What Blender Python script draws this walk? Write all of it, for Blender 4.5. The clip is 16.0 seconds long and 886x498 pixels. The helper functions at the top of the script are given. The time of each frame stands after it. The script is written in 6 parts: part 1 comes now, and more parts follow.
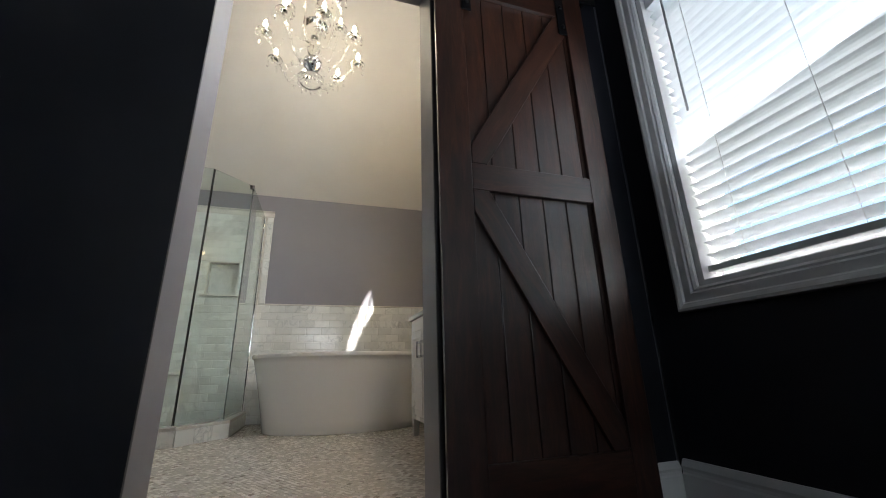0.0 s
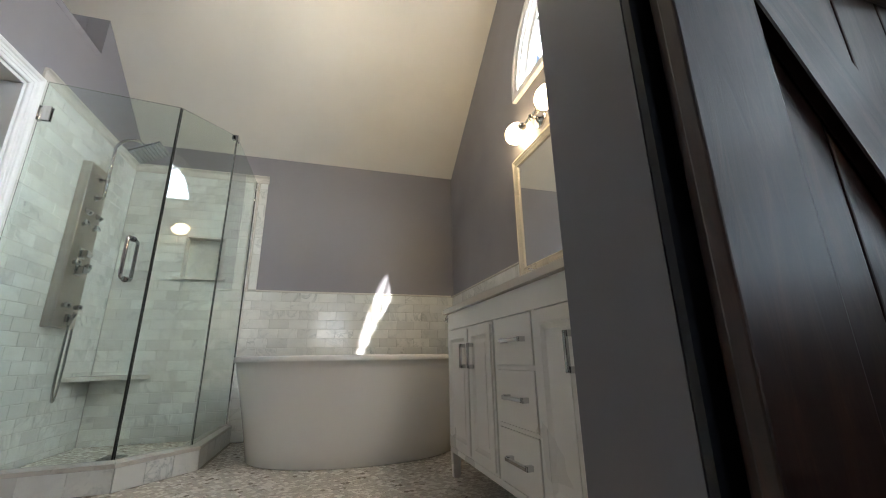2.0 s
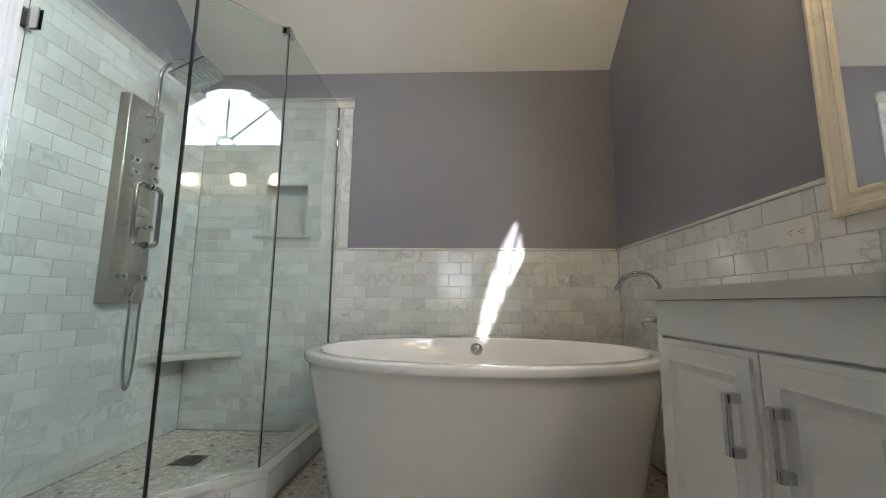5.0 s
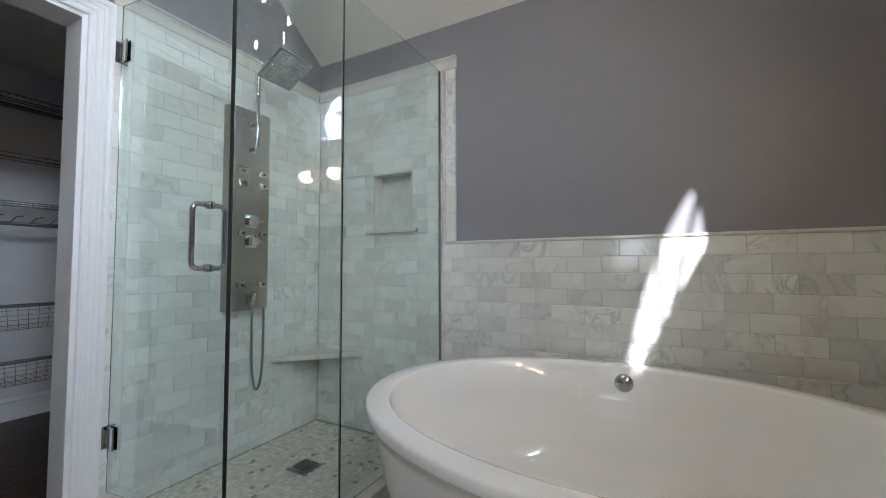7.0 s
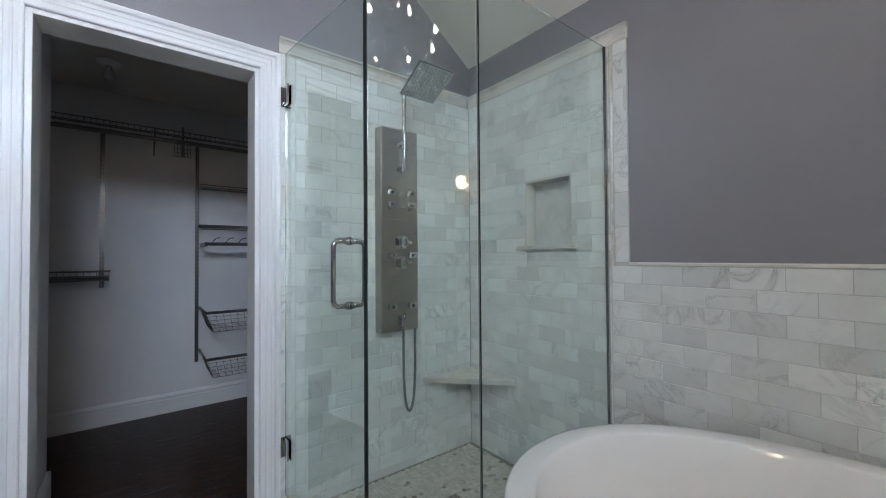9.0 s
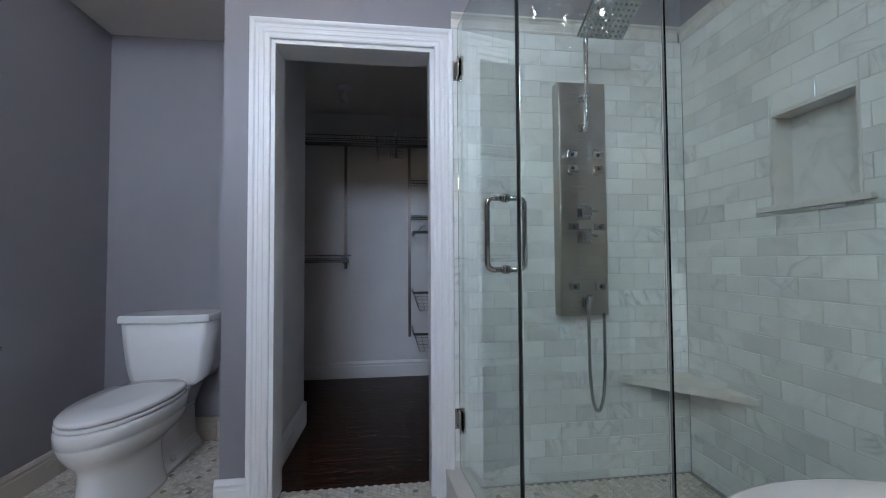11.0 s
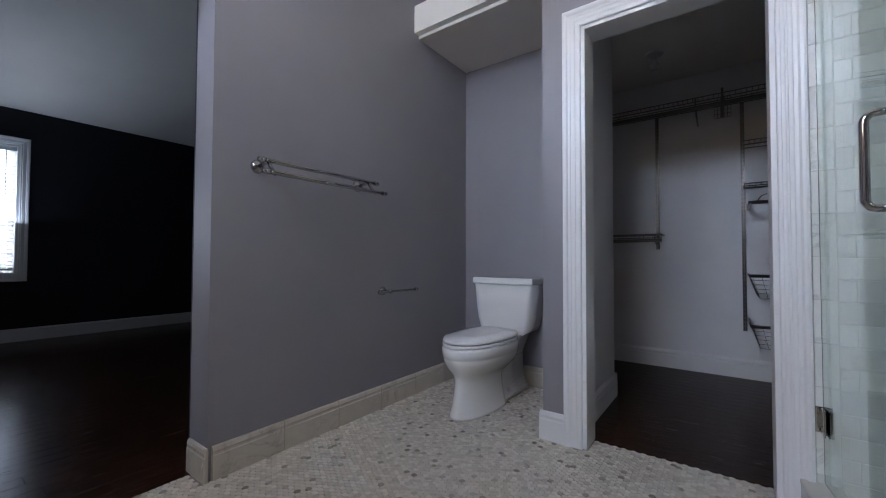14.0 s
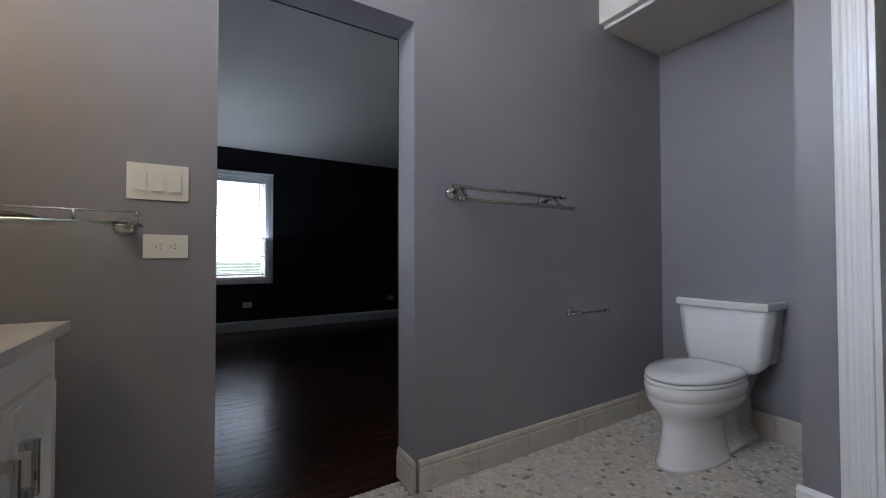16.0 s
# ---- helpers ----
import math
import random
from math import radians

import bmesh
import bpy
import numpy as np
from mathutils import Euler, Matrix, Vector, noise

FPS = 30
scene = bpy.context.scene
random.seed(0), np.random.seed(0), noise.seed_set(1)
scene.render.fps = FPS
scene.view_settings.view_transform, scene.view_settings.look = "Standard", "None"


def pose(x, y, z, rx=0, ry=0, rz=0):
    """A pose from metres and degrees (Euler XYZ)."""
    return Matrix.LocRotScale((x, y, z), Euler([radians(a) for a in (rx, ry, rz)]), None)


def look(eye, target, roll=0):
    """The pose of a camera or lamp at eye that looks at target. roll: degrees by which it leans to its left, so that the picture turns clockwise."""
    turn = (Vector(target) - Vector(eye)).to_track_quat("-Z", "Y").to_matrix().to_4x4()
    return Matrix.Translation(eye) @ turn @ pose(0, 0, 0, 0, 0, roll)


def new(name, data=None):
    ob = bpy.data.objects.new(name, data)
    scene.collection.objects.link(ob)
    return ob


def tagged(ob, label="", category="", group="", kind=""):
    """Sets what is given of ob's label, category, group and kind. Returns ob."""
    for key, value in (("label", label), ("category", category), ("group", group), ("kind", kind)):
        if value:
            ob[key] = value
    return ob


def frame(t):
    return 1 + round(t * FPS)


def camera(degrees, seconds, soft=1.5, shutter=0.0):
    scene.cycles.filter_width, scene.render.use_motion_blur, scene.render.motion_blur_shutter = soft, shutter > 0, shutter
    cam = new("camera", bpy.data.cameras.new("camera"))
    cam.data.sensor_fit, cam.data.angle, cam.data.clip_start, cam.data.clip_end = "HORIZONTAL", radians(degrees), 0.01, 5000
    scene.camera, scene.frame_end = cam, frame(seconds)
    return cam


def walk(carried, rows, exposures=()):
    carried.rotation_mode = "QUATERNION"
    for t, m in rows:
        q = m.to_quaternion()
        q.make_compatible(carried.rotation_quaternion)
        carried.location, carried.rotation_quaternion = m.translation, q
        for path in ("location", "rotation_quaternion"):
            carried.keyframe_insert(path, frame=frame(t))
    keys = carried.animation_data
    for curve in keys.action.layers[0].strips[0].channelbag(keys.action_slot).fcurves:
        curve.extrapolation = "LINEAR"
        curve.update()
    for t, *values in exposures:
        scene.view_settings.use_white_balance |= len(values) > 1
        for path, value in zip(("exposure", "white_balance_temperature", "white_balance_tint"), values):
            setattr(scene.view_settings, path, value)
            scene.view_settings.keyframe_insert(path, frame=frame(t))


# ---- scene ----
EXPOSURES = [(0.0, 1.54, 6350, 10), (2.5, 1.74, 6250, 9), (4.0, 1.74, 6200, 9), (6.5, 1.59, 5800, 10), (9.0, 1.42, 5600, 11), (11.5, 1.22, 5450, 14), (13.5, 1.18, 5550, 16), (16.0, 1.15, 5800, 14)]

# ---- camera and walk ----
cam = camera(97.5, 16.0, soft=1.0)
PATH = [
    (0, (0.027, 0.215, 0.452), (0.614, 2.032, 1.047), -1.6),
    (0.5, (0.037, 0.44, 0.47), (0.61, 2.257, 1.081), -1.3),
    (1, (0.044, 0.663, 0.496), (0.612, 2.483, 1.103), -0.9),
    (1.5, (0.044, 0.891, 0.519), (0.611, 2.717, 1.108), -0.9),
    (2, (0.079, 1.11, 0.576), (0.621, 2.955, 1.126), -0.9),
    (2.5, (0.096, 1.285, 0.61), (0.609, 3.149, 1.122), -0.9),
    (3, (0.101, 1.471, 0.657), (0.564, 3.361, 1.117), -0.9),
    (3.5, (0.108, 1.635, 0.705), (0.502, 3.551, 1.122), -0.9),
    (4, (0.121, 1.829, 0.752), (0.376, 3.778, 1.124), -0.8),
    (4.2, (0.129, 1.909, 0.754), (0.328, 3.867, 1.114), -0.4),
    (6.5, (0.378, 2.586, 0.998), (-0.358, 4.443, 1.109), -0.2),
    (7, (0.41, 2.743, 1.03), (-0.528, 4.507, 1.12), -0.1),
    (7.5, (0.369, 2.837, 1.076), (-0.728, 4.508, 1.145), 0.0),
    (8, (0.317, 2.891, 1.121), (-0.942, 4.444, 1.18), 0.1),
    (8.5, (0.284, 2.934, 1.15), (-1.119, 4.358, 1.203), -0.1),
    (9, (0.298, 2.998, 1.199), (-1.279, 4.227, 1.236), -0.4),
    (9.2, (0.267, 3.01, 1.206), (-1.353, 4.182, 1.246), -0.7),
    (11.3, (0.209, 3.269, 1.035), (-1.788, 3.346, 1.093), -0.1),
    (11.5, (0.208, 3.279, 1.027), (-1.791, 3.26, 1.08), 0.0),
    (12, (0.225, 3.255, 0.966), (-1.756, 2.984, 1.015), -0.1),
    (12.5, (0.247, 3.275, 0.921), (-1.672, 2.715, 0.98), 0.1),
    (13, (0.286, 3.272, 0.895), (-1.545, 2.469, 0.957), 0.2),
    (13.5, (0.323, 3.263, 0.895), (-1.408, 2.262, 0.949), 0.1),
    (14, (0.349, 3.258, 0.901), (-1.264, 2.076, 0.953), 0.2),
    (14.5, (0.368, 3.239, 0.927), (-1.104, 1.886, 0.98), 0.1),
    (15, (0.39, 3.187, 0.952), (-0.934, 1.69, 1.006), 0.1),
    (15.5, (0.407, 3.124, 0.984), (-0.773, 1.509, 1.033), 0.0),
    (16, (0.404, 3.069, 1.021), (-0.633, 1.359, 1.059), -0.1),
]
walk(cam, [(t, look(eye, target, roll)) for t, eye, target, roll in PATH], exposures=EXPOSURES)

# ---- world, sun and exposure ----
SUN_DIR = Vector((-0.83, 2.2, -1.70)).normalized()
world = bpy.data.worlds.new("world")
scene.world = world
world.use_nodes = True
wn = world.node_tree
sky = wn.nodes.new("ShaderNodeTexSky")
sky.sky_type, sky.sun_disc = "NISHITA", False
sky.sun_elevation, sky.sun_rotation = math.asin(-SUN_DIR.z), math.atan2(-SUN_DIR.x, -SUN_DIR.y)
wn.links.new(sky.outputs[0], wn.nodes["Background"].inputs[0])
wn.nodes["Background"].inputs[1].default_value = 0.15
sun = new("sun", bpy.data.lights.new("sun", "SUN"))
sun.data.energy, sun.data.angle, sun.data.color = 5.0, radians(0.9), (1.0, 0.95, 0.88)
sun.matrix_world = look((4, -6, 8), Vector((4, -6, 8)) + SUN_DIR)


def sky_lamp(name, eye, target, sx, sy, power, color, spread=180):
    """Stands in a window's opening for the light of the sky."""
    ob = new(name, bpy.data.lights.new(name, "AREA"))
    ob.data.shape, ob.data.size, ob.data.size_y = "RECTANGLE", sx, sy
    ob.data.energy, ob.data.color, ob.data.spread = power, color, radians(spread)
    ob.matrix_world = look(eye, target)
    return ob


sky_lamp("sky_light_arch", (1.40, 2.465, 2.62), (0.4, 2.465, 2.05), 1.25, 0.66, 14.0, (0.82, 0.91, 1.0), 132)
sky_lamp("sky_light_bedroom_east", (1.42, 0.73, 1.33), (0.55, 0.88, 2.60), 0.86, 1.2, 3.2, (0.82, 0.91, 1.0), 125)
sky_lamp("sky_light_bedroom_south", (0.125, -3.10, 1.42), (0.125, -2.0, 3.0), 0.86, 1.3, 8.5, (0.82, 0.91, 1.0))

# ---- materials ----
def material(name, color, rough=0.5, metal=0.0, **more):
    m = bpy.data.materials.new(name)
    m.use_nodes = True
    b = m.node_tree.nodes["Principled BSDF"]
    b.inputs["Base Color"].default_value = (*color, 1)
    b.inputs["Roughness"].default_value = rough
    b.inputs["Metallic"].default_value = metal
    for key, value in more.items():
        b.inputs[key.replace("_", " ")].default_value = value
    return m


def nodes_of(m):
    t = m.node_tree
    return t, t.nodes["Principled BSDF"]


def coords(t, kind="Object", scale=(1, 1, 1)):
    c = t.nodes.new("ShaderNodeTexCoord")
    mp = t.nodes.new("ShaderNodeMapping")
    mp.inputs["Scale"].default_value = scale
    t.links.new(c.outputs[kind], mp.inputs[0])
    return mp.outputs[0]


def world_coords(t, scale=(1, 1, 1)):
    g = t.nodes.new("ShaderNodeNewGeometry")
    mp = t.nodes.new("ShaderNodeMapping")
    mp.inputs["Scale"].default_value = scale
    t.links.new(g.outputs["Position"], mp.inputs[0])
    return mp.outputs[0]


def noise_tex(t, vec, scale, detail=4, rough=0.55, distort=0.0):
    n = t.nodes.new("ShaderNodeTexNoise")
    n.inputs["Scale"].default_value, n.inputs["Detail"].default_value = scale, detail
    n.inputs["Roughness"].default_value, n.inputs["Distortion"].default_value = rough, distort
    if vec is not None:
        t.links.new(vec, n.inputs["Vector"])
    return n.outputs["Fac"]


def ramp(t, fac, stops):
    r = t.nodes.new("ShaderNodeValToRGB")
    e = r.color_ramp.elements
    while len(e) < len(stops):
        e.new(0.5)
    for el, (p, c) in zip(e, stops):
        el.position, el.color = p, (*c, 1)
    t.links.new(fac, r.inputs[0])
    return r.outputs[0]


def mix(t, fac, a, b, kind="MIX"):
    n = t.nodes.new("ShaderNodeMix")
    n.data_type, n.blend_type = "RGBA", kind
    for socket, v in ((n.inputs[0], fac), (n.inputs[6], a), (n.inputs[7], b)):
        if isinstance(v, (int, float)):
            socket.default_value = v
        elif isinstance(v, tuple):
            socket.default_value = (*v, 1)
        else:
            t.links.new(v, socket)
    return n.outputs[2]


def bump(t, b, height, strength, distance):
    n = t.nodes.new("ShaderNodeBump")
    n.inputs["Strength"].default_value, n.inputs["Distance"].default_value = strength, distance
    t.links.new(height, n.inputs["Height"])
    t.links.new(n.outputs[0], b.inputs["Normal"])


def math_node(t, op, a, b):
    n = t.nodes.new("ShaderNodeMath")
    n.operation = op
    for socket, v in zip(n.inputs, (a, b)):
        if isinstance(v, (int, float)):
            socket.default_value = v
        else:
            t.links.new(v, socket)
    return n.outputs[0]


def paint(name, color, rough=0.55, spread=0.05, orange=0.12):
    m = material(name, color, rough)
    t, b = nodes_of(m)
    v = world_coords(t)
    dark = tuple(c * (1 - spread) for c in color)
    light = tuple(min(1, c * (1 + spread)) for c in color)
    t.links.new(ramp(t, noise_tex(t, v, 1.3, 5), [(0.3, dark), (0.7, light)]), b.inputs["Base Color"])
    t.links.new(ramp(t, noise_tex(t, v, 2.5, 3), [(0.3, (rough - 0.06,) * 3), (0.7, (rough + 0.08,) * 3)]), b.inputs["Roughness"])
    bump(t, b, noise_tex(t, v, 160, 3), orange, 0.002)
    return m


def marble(name, base, vein, rough=0.12, vary=0.10, vein_amount=0.75, island=False, odd=None):
    """Honed or polished marble whose veins and tone change from piece to piece."""
    m = material(name, base, rough)
    t, b = nodes_of(m)
    v = world_coords(t)
    if island:
        g = t.nodes.new("ShaderNodeNewGeometry")
        rnd = g.outputs["Random Per Island"]
    else:
        o = t.nodes.new("ShaderNodeObjectInfo")
        rnd = o.outputs["Random"]
    sh = t.nodes.new("ShaderNodeVectorMath")
    sh.operation = "ADD"
    cmb = t.nodes.new("ShaderNodeCombineXYZ")
    for i, k in enumerate((13.0, 7.0, 19.0)):
        t.links.new(math_node(t, "MULTIPLY", rnd, k), cmb.inputs[i])
    t.links.new(v, sh.inputs[0])
    t.links.new(cmb.outputs[0], sh.inputs[1])
    v2 = sh.outputs[0]
    cloud = noise_tex(t, v2, 6, 5, 0.6, 0.6)
    vn = noise_tex(t, v2, 4.5, 6, 0.62, 1.4)
    band = math_node(t, "ABSOLUTE", math_node(t, "SUBTRACT", vn, 0.5), 0)
    vein_f = ramp(t, band, [(0.0, (1, 1, 1)), (0.012, (0.45,) * 3), (0.05, (0, 0, 0))])
    tone = ramp(t, rnd, [(0.0, tuple(c * (1 - vary) for c in base)), (0.5, base), (1.0, tuple(min(1, c * (1 + vary * 0.6)) for c in base))])
    if odd:      # a few pieces of a darker stone among the pale ones
        tone = ramp(t, rnd, [(0.0, odd), (0.02, tuple(1.4 * c for c in odd)), (0.05, tuple(0.78 * c for c in base)), (0.15, tuple(0.92 * c for c in base)), (0.65, base), (1.0, tuple(1.08 * c for c in base))])
    c1 = mix(t, ramp(t, cloud, [(0.35, (0, 0, 0)), (0.75, (0.55,) * 3)]), tone, tuple(0.5 * a + 0.5 * c for a, c in zip(base, vein)))
    patch = ramp(t, noise_tex(t, v2, 2.2, 2), [(0.45, (0, 0, 0)), (0.65, (vein_amount,) * 3)])
    c2 = mix(t, mix(t, 1.0, vein_f, patch, "MULTIPLY"), c1, vein)
    t.links.new(c2, b.inputs["Base Color"])
    t.links.new(ramp(t, cloud, [(0.2, (rough * 0.8,) * 3), (0.8, (rough * 1.6,) * 3)]), b.inputs["Roughness"])
    bump(t, b, noise_tex(t, v, 45, 3), 0.05, 0.002)
    return m


def timber(name, stops, scale, rough=0.35, relief=0.25, coat=0.0):
    """Wood whose grain runs along the piece's own x; each piece has a tone of its own."""
    m = material(name, stops[1][1], rough)
    t, b = nodes_of(m)
    o = t.nodes.new("ShaderNodeObjectInfo")
    v = coords(t, "Object", scale)
    ad = t.nodes.new("ShaderNodeVectorMath")
    ad.operation = "ADD"
    cmb = t.nodes.new("ShaderNodeCombineXYZ")
    for i, k in enumerate((31.0, 17.0, 11.0)):
        t.links.new(math_node(t, "MULTIPLY", o.outputs["Random"], k), cmb.inputs[i])
    t.links.new(v, ad.inputs[0])
    t.links.new(cmb.outputs[0], ad.inputs[1])
    grain = noise_tex(t, ad.outputs[0], 6, 7, 0.65, 0.8)
    blotch = noise_tex(t, ad.outputs[0], 1.2, 3, 0.5, 0.4)
    col = ramp(t, grain, stops)
    col = mix(t, 0.55, col, ramp(t, blotch, [(0.3, (0.35,) * 3), (0.7, (1, 1, 1))]), "MULTIPLY")
    col = mix(t, 0.35, col, ramp(t, o.outputs["Random"], [(0, (0.6,) * 3), (1, (1.0,) * 3)]), "MULTIPLY")
    t.links.new(col, b.inputs["Base Color"])
    t.links.new(ramp(t, grain, [(0.2, (rough * 1.25,) * 3), (0.8, (rough * 0.8,) * 3)]), b.inputs["Roughness"])
    b.inputs["Coat Weight"].default_value = coat
    bump(t, b, grain, relief, 0.003)
    return m


GREY = paint("grey_violet_paint", (0.250, 0.242, 0.268), 0.45)
NAVY = paint("navy_paint", (0.011, 0.012, 0.019), 0.5)
CEILING = paint("ceiling_paint", (0.72, 0.70, 0.66), 0.8)
TRIM = paint("white_trim_paint", (0.78, 0.78, 0.79), 0.35, 0.02, 0.03)
CABINET = paint("white_cabinet_paint", (0.82, 0.80, 0.76), 0.32, 0.02, 0.04)
CLOSET = paint("closet_white_paint", (0.72, 0.72, 0.735), 0.6)
TILE = marble("marble_tile", (0.76, 0.765, 0.74), (0.36, 0.38, 0.38), 0.09, 0.14)
SLAB = marble("marble_slab", (0.68, 0.655, 0.61), (0.42, 0.39, 0.35), 0.14, 0.08)
FRAME_MARBLE = marble("cream_marble", (0.68, 0.62, 0.50), (0.42, 0.37, 0.30), 0.16, 0.05)
MOSAIC = marble("mosaic_marble", (0.62, 0.575, 0.505), (0.42, 0.385, 0.335), 0.22, 0.28, 0.35, odd=(0.20, 0.17, 0.135))
MOSAIC_FIELD = marble("mosaic_marble_field", (0.62, 0.575, 0.505), (0.42, 0.385, 0.335), 0.22, 0.28, 0.35, island=True, odd=(0.20, 0.17, 0.135))
BASE_MARBLE = marble("baseboard_marble", (0.56, 0.52, 0.455), (0.36, 0.33, 0.285), 0.2, 0.10)
GROUT = paint("pale_grout", (0.52, 0.52, 0.49), 0.85, 0.10, 0.4)
FLOOR_GROUT = paint("floor_grout", (0.24, 0.22, 0.19), 0.9, 0.15, 0.4)
QUARTZ = paint("counter_stone", (0.62, 0.59, 0.54), 0.16, 0.05, 0.0)
CERAMIC = material("white_ceramic", (0.80, 0.80, 0.80), 0.06, Coat_Weight=0.5)
ACRYLIC = material("white_acrylic", (0.92, 0.91, 0.89), 0.06, Coat_Weight=0.5)
CHROME = material("chrome", (0.58, 0.58, 0.59), 0.04, 1.0)
# chrome again, its base darkened to paint in the dark openings it mirrors
REFLECTION_CHROME = material("chrome_with_dark_reflection", (0.42, 0.42, 0.43), 0.05, 1.0)
DARK_CHROME = material("closet_metal", (0.20, 0.19, 0.19), 0.28, 1.0)
BLACK = material("black_rubber", (0.012, 0.014, 0.013), 0.4)
IRON = material("black_iron", (0.02, 0.02, 0.022), 0.45, 0.8)
MIRROR = material("mirror_glass", (0.93, 0.94, 0.93), 0.0, 1.0)
PLATE = material("white_plastic", (0.74, 0.72, 0.66), 0.3)
WALNUT_FLOOR = timber("dark_floor_wood", [(0.25, (0.012, 0.005, 0.0035)), (0.5, (0.036, 0.0145, 0.0085)), (0.8, (0.075, 0.030, 0.017))], (1.0, 9, 9), 0.24, 0.12)
WALNUT_FLOOR.node_tree.nodes["Principled BSDF"].inputs["Specular IOR Level"].default_value = 0.13
BARN = timber("dark_stained_pine", [(0.2, (0.007, 0.0022, 0.0013)), (0.5, (0.052, 0.0165, 0.0085)), (0.8, (0.135, 0.045, 0.022))], (1.0, 7, 7), 0.42, 0.22, 0.7)
BARN.node_tree.nodes["Principled BSDF"].inputs["Coat Roughness"].default_value = 0.30
BLIND = material("white_blind_slat", (0.70, 0.73, 0.76), 0.4)
LAWN = paint("lawn", (0.06, 0.10, 0.03), 0.9, 0.4)


def brushed():
    m = material("brushed_steel", (0.42, 0.385, 0.345), 0.30, 1.0)
    t, b = nodes_of(m)
    v = coords(t, "Object", (2, 2, 220))
    n = noise_tex(t, v, 3, 3)
    t.links.new(ramp(t, n, [(0.3, (0.27,) * 3), (0.7, (0.30,) * 3)]), b.inputs["Roughness"])
    return m


STEEL = brushed()


def clear_glass(name, color, rough=0.0):
    return material(name, color, rough, 0.0, Transmission_Weight=1.0, IOR=1.5)


SHOWER_GLASS = clear_glass("shower_glass", (0.87, 0.955, 0.925))
CRYSTAL = material("crystal", (0.99, 0.99, 0.98), 0.0, 0.0, Transmission_Weight=1.0, IOR=1.28)
PANE = clear_glass("window_glass", (0.98, 0.99, 0.99))
SHELF_GLASS = clear_glass("shelf_glass", (0.75, 0.92, 0.84))


def glowing(name, color, strength):
    m = material(name, (0.9, 0.88, 0.82), 0.3)
    b = m.node_tree.nodes["Principled BSDF"]
    b.inputs["Emission Color"].default_value = (*color, 1)
    b.inputs["Emission Strength"].default_value = strength
    return m


LAMP = glowing("lit_opal_glass", (1.0, 0.72, 0.38), 9.5)
CANDLE = glowing("lit_candle_bulb", (1.0, 0.85, 0.60), 46.0)


# ---- helpers for meshes ----
def box(bm, x0, x1, y0, y1, z0, z1, bevel=0.0, seg=2):
    r = bmesh.ops.create_cube(bm, size=1.0)
    vs = r["verts"]
    bmesh.ops.scale(bm, vec=(abs(x1 - x0), abs(y1 - y0), abs(z1 - z0)), verts=vs)
    bmesh.ops.translate(bm, vec=((x0 + x1) / 2, (y0 + y1) / 2, (z0 + z1) / 2), verts=vs)
    if bevel:
        es = list({e for v in vs for e in v.link_edges})
        bmesh.ops.bevel(bm, geom=es, offset=bevel, segments=seg, affect="EDGES", profile=0.6)
    return bm


def prism(bm, outline, z0, z1, axis="z"):
    """An outline of 2D points, in order, drawn out along an axis."""
    def at(p, h):
        return {"z": (p[0], p[1], h), "x": (h, p[0], p[1]), "y": (p[0], h, p[1])}[axis]
    a = [bm.verts.new(at(p, z0)) for p in outline]
    b = [bm.verts.new(at(p, z1)) for p in outline]
    n = len(outline)
    fs = [bm.faces.new(a), bm.faces.new(b[::-1])]
    for i in range(n):
        fs.append(bm.faces.new((a[i], b[i], b[(i + 1) % n], a[(i + 1) % n])))
    bmesh.ops.recalc_face_normals(bm, faces=fs)
    return bm


def tube(bm, pts, r, seg=12, caps=True, radii=None):
    """A round bar along a line of points."""
    pts = [Vector(p) for p in pts]
    rings = []
    up = None
    for i, p in enumerate(pts):
        d = (pts[min(i + 1, len(pts) - 1)] - pts[max(i - 1, 0)]).normalized()
        if up is None:
            up = d.orthogonal().normalized()
        up = (up - d * up.dot(d)).normalized()
        side = d.cross(up)
        rr = radii[i] if radii else r
        rings.append([bm.verts.new(p + rr * (math.cos(a) * up + math.sin(a) * side)) for a in (2 * math.pi * k / seg for k in range(seg))])
    for a, b in zip(rings, rings[1:]):
        for k in range(seg):
            bm.faces.new((a[k], a[(k + 1) % seg], b[(k + 1) % seg], b[k])).smooth = True
    if caps:
        bm.faces.new(rings[0][::-1])
        bm.faces.new(rings[-1])
    return bm


def turned(bm, profile, centre=(0, 0, 0), seg=24, m=None):
    """A turned body: (radius, height) points round the z axis, then moved by m."""
    m = m or Matrix.Translation(centre)
    rings = []
    for r, z in profile:
        if r < 1e-5:
            rings.append([bm.verts.new(m @ Vector((0, 0, z)))])
        else:
            rings.append([bm.verts.new(m @ Vector((r * math.cos(a), r * math.sin(a), z))) for a in (2 * math.pi * k / seg for k in range(seg))])
    for a, b in zip(rings, rings[1:]):
        for k in range(seg):
            q = [a[k % len(a)], a[(k + 1) % len(a)], b[(k + 1) % len(b)], b[k % len(b)]]
            q = list(dict.fromkeys(q))
            if len(q) > 2:
                bm.faces.new(q).smooth = True
    return bm


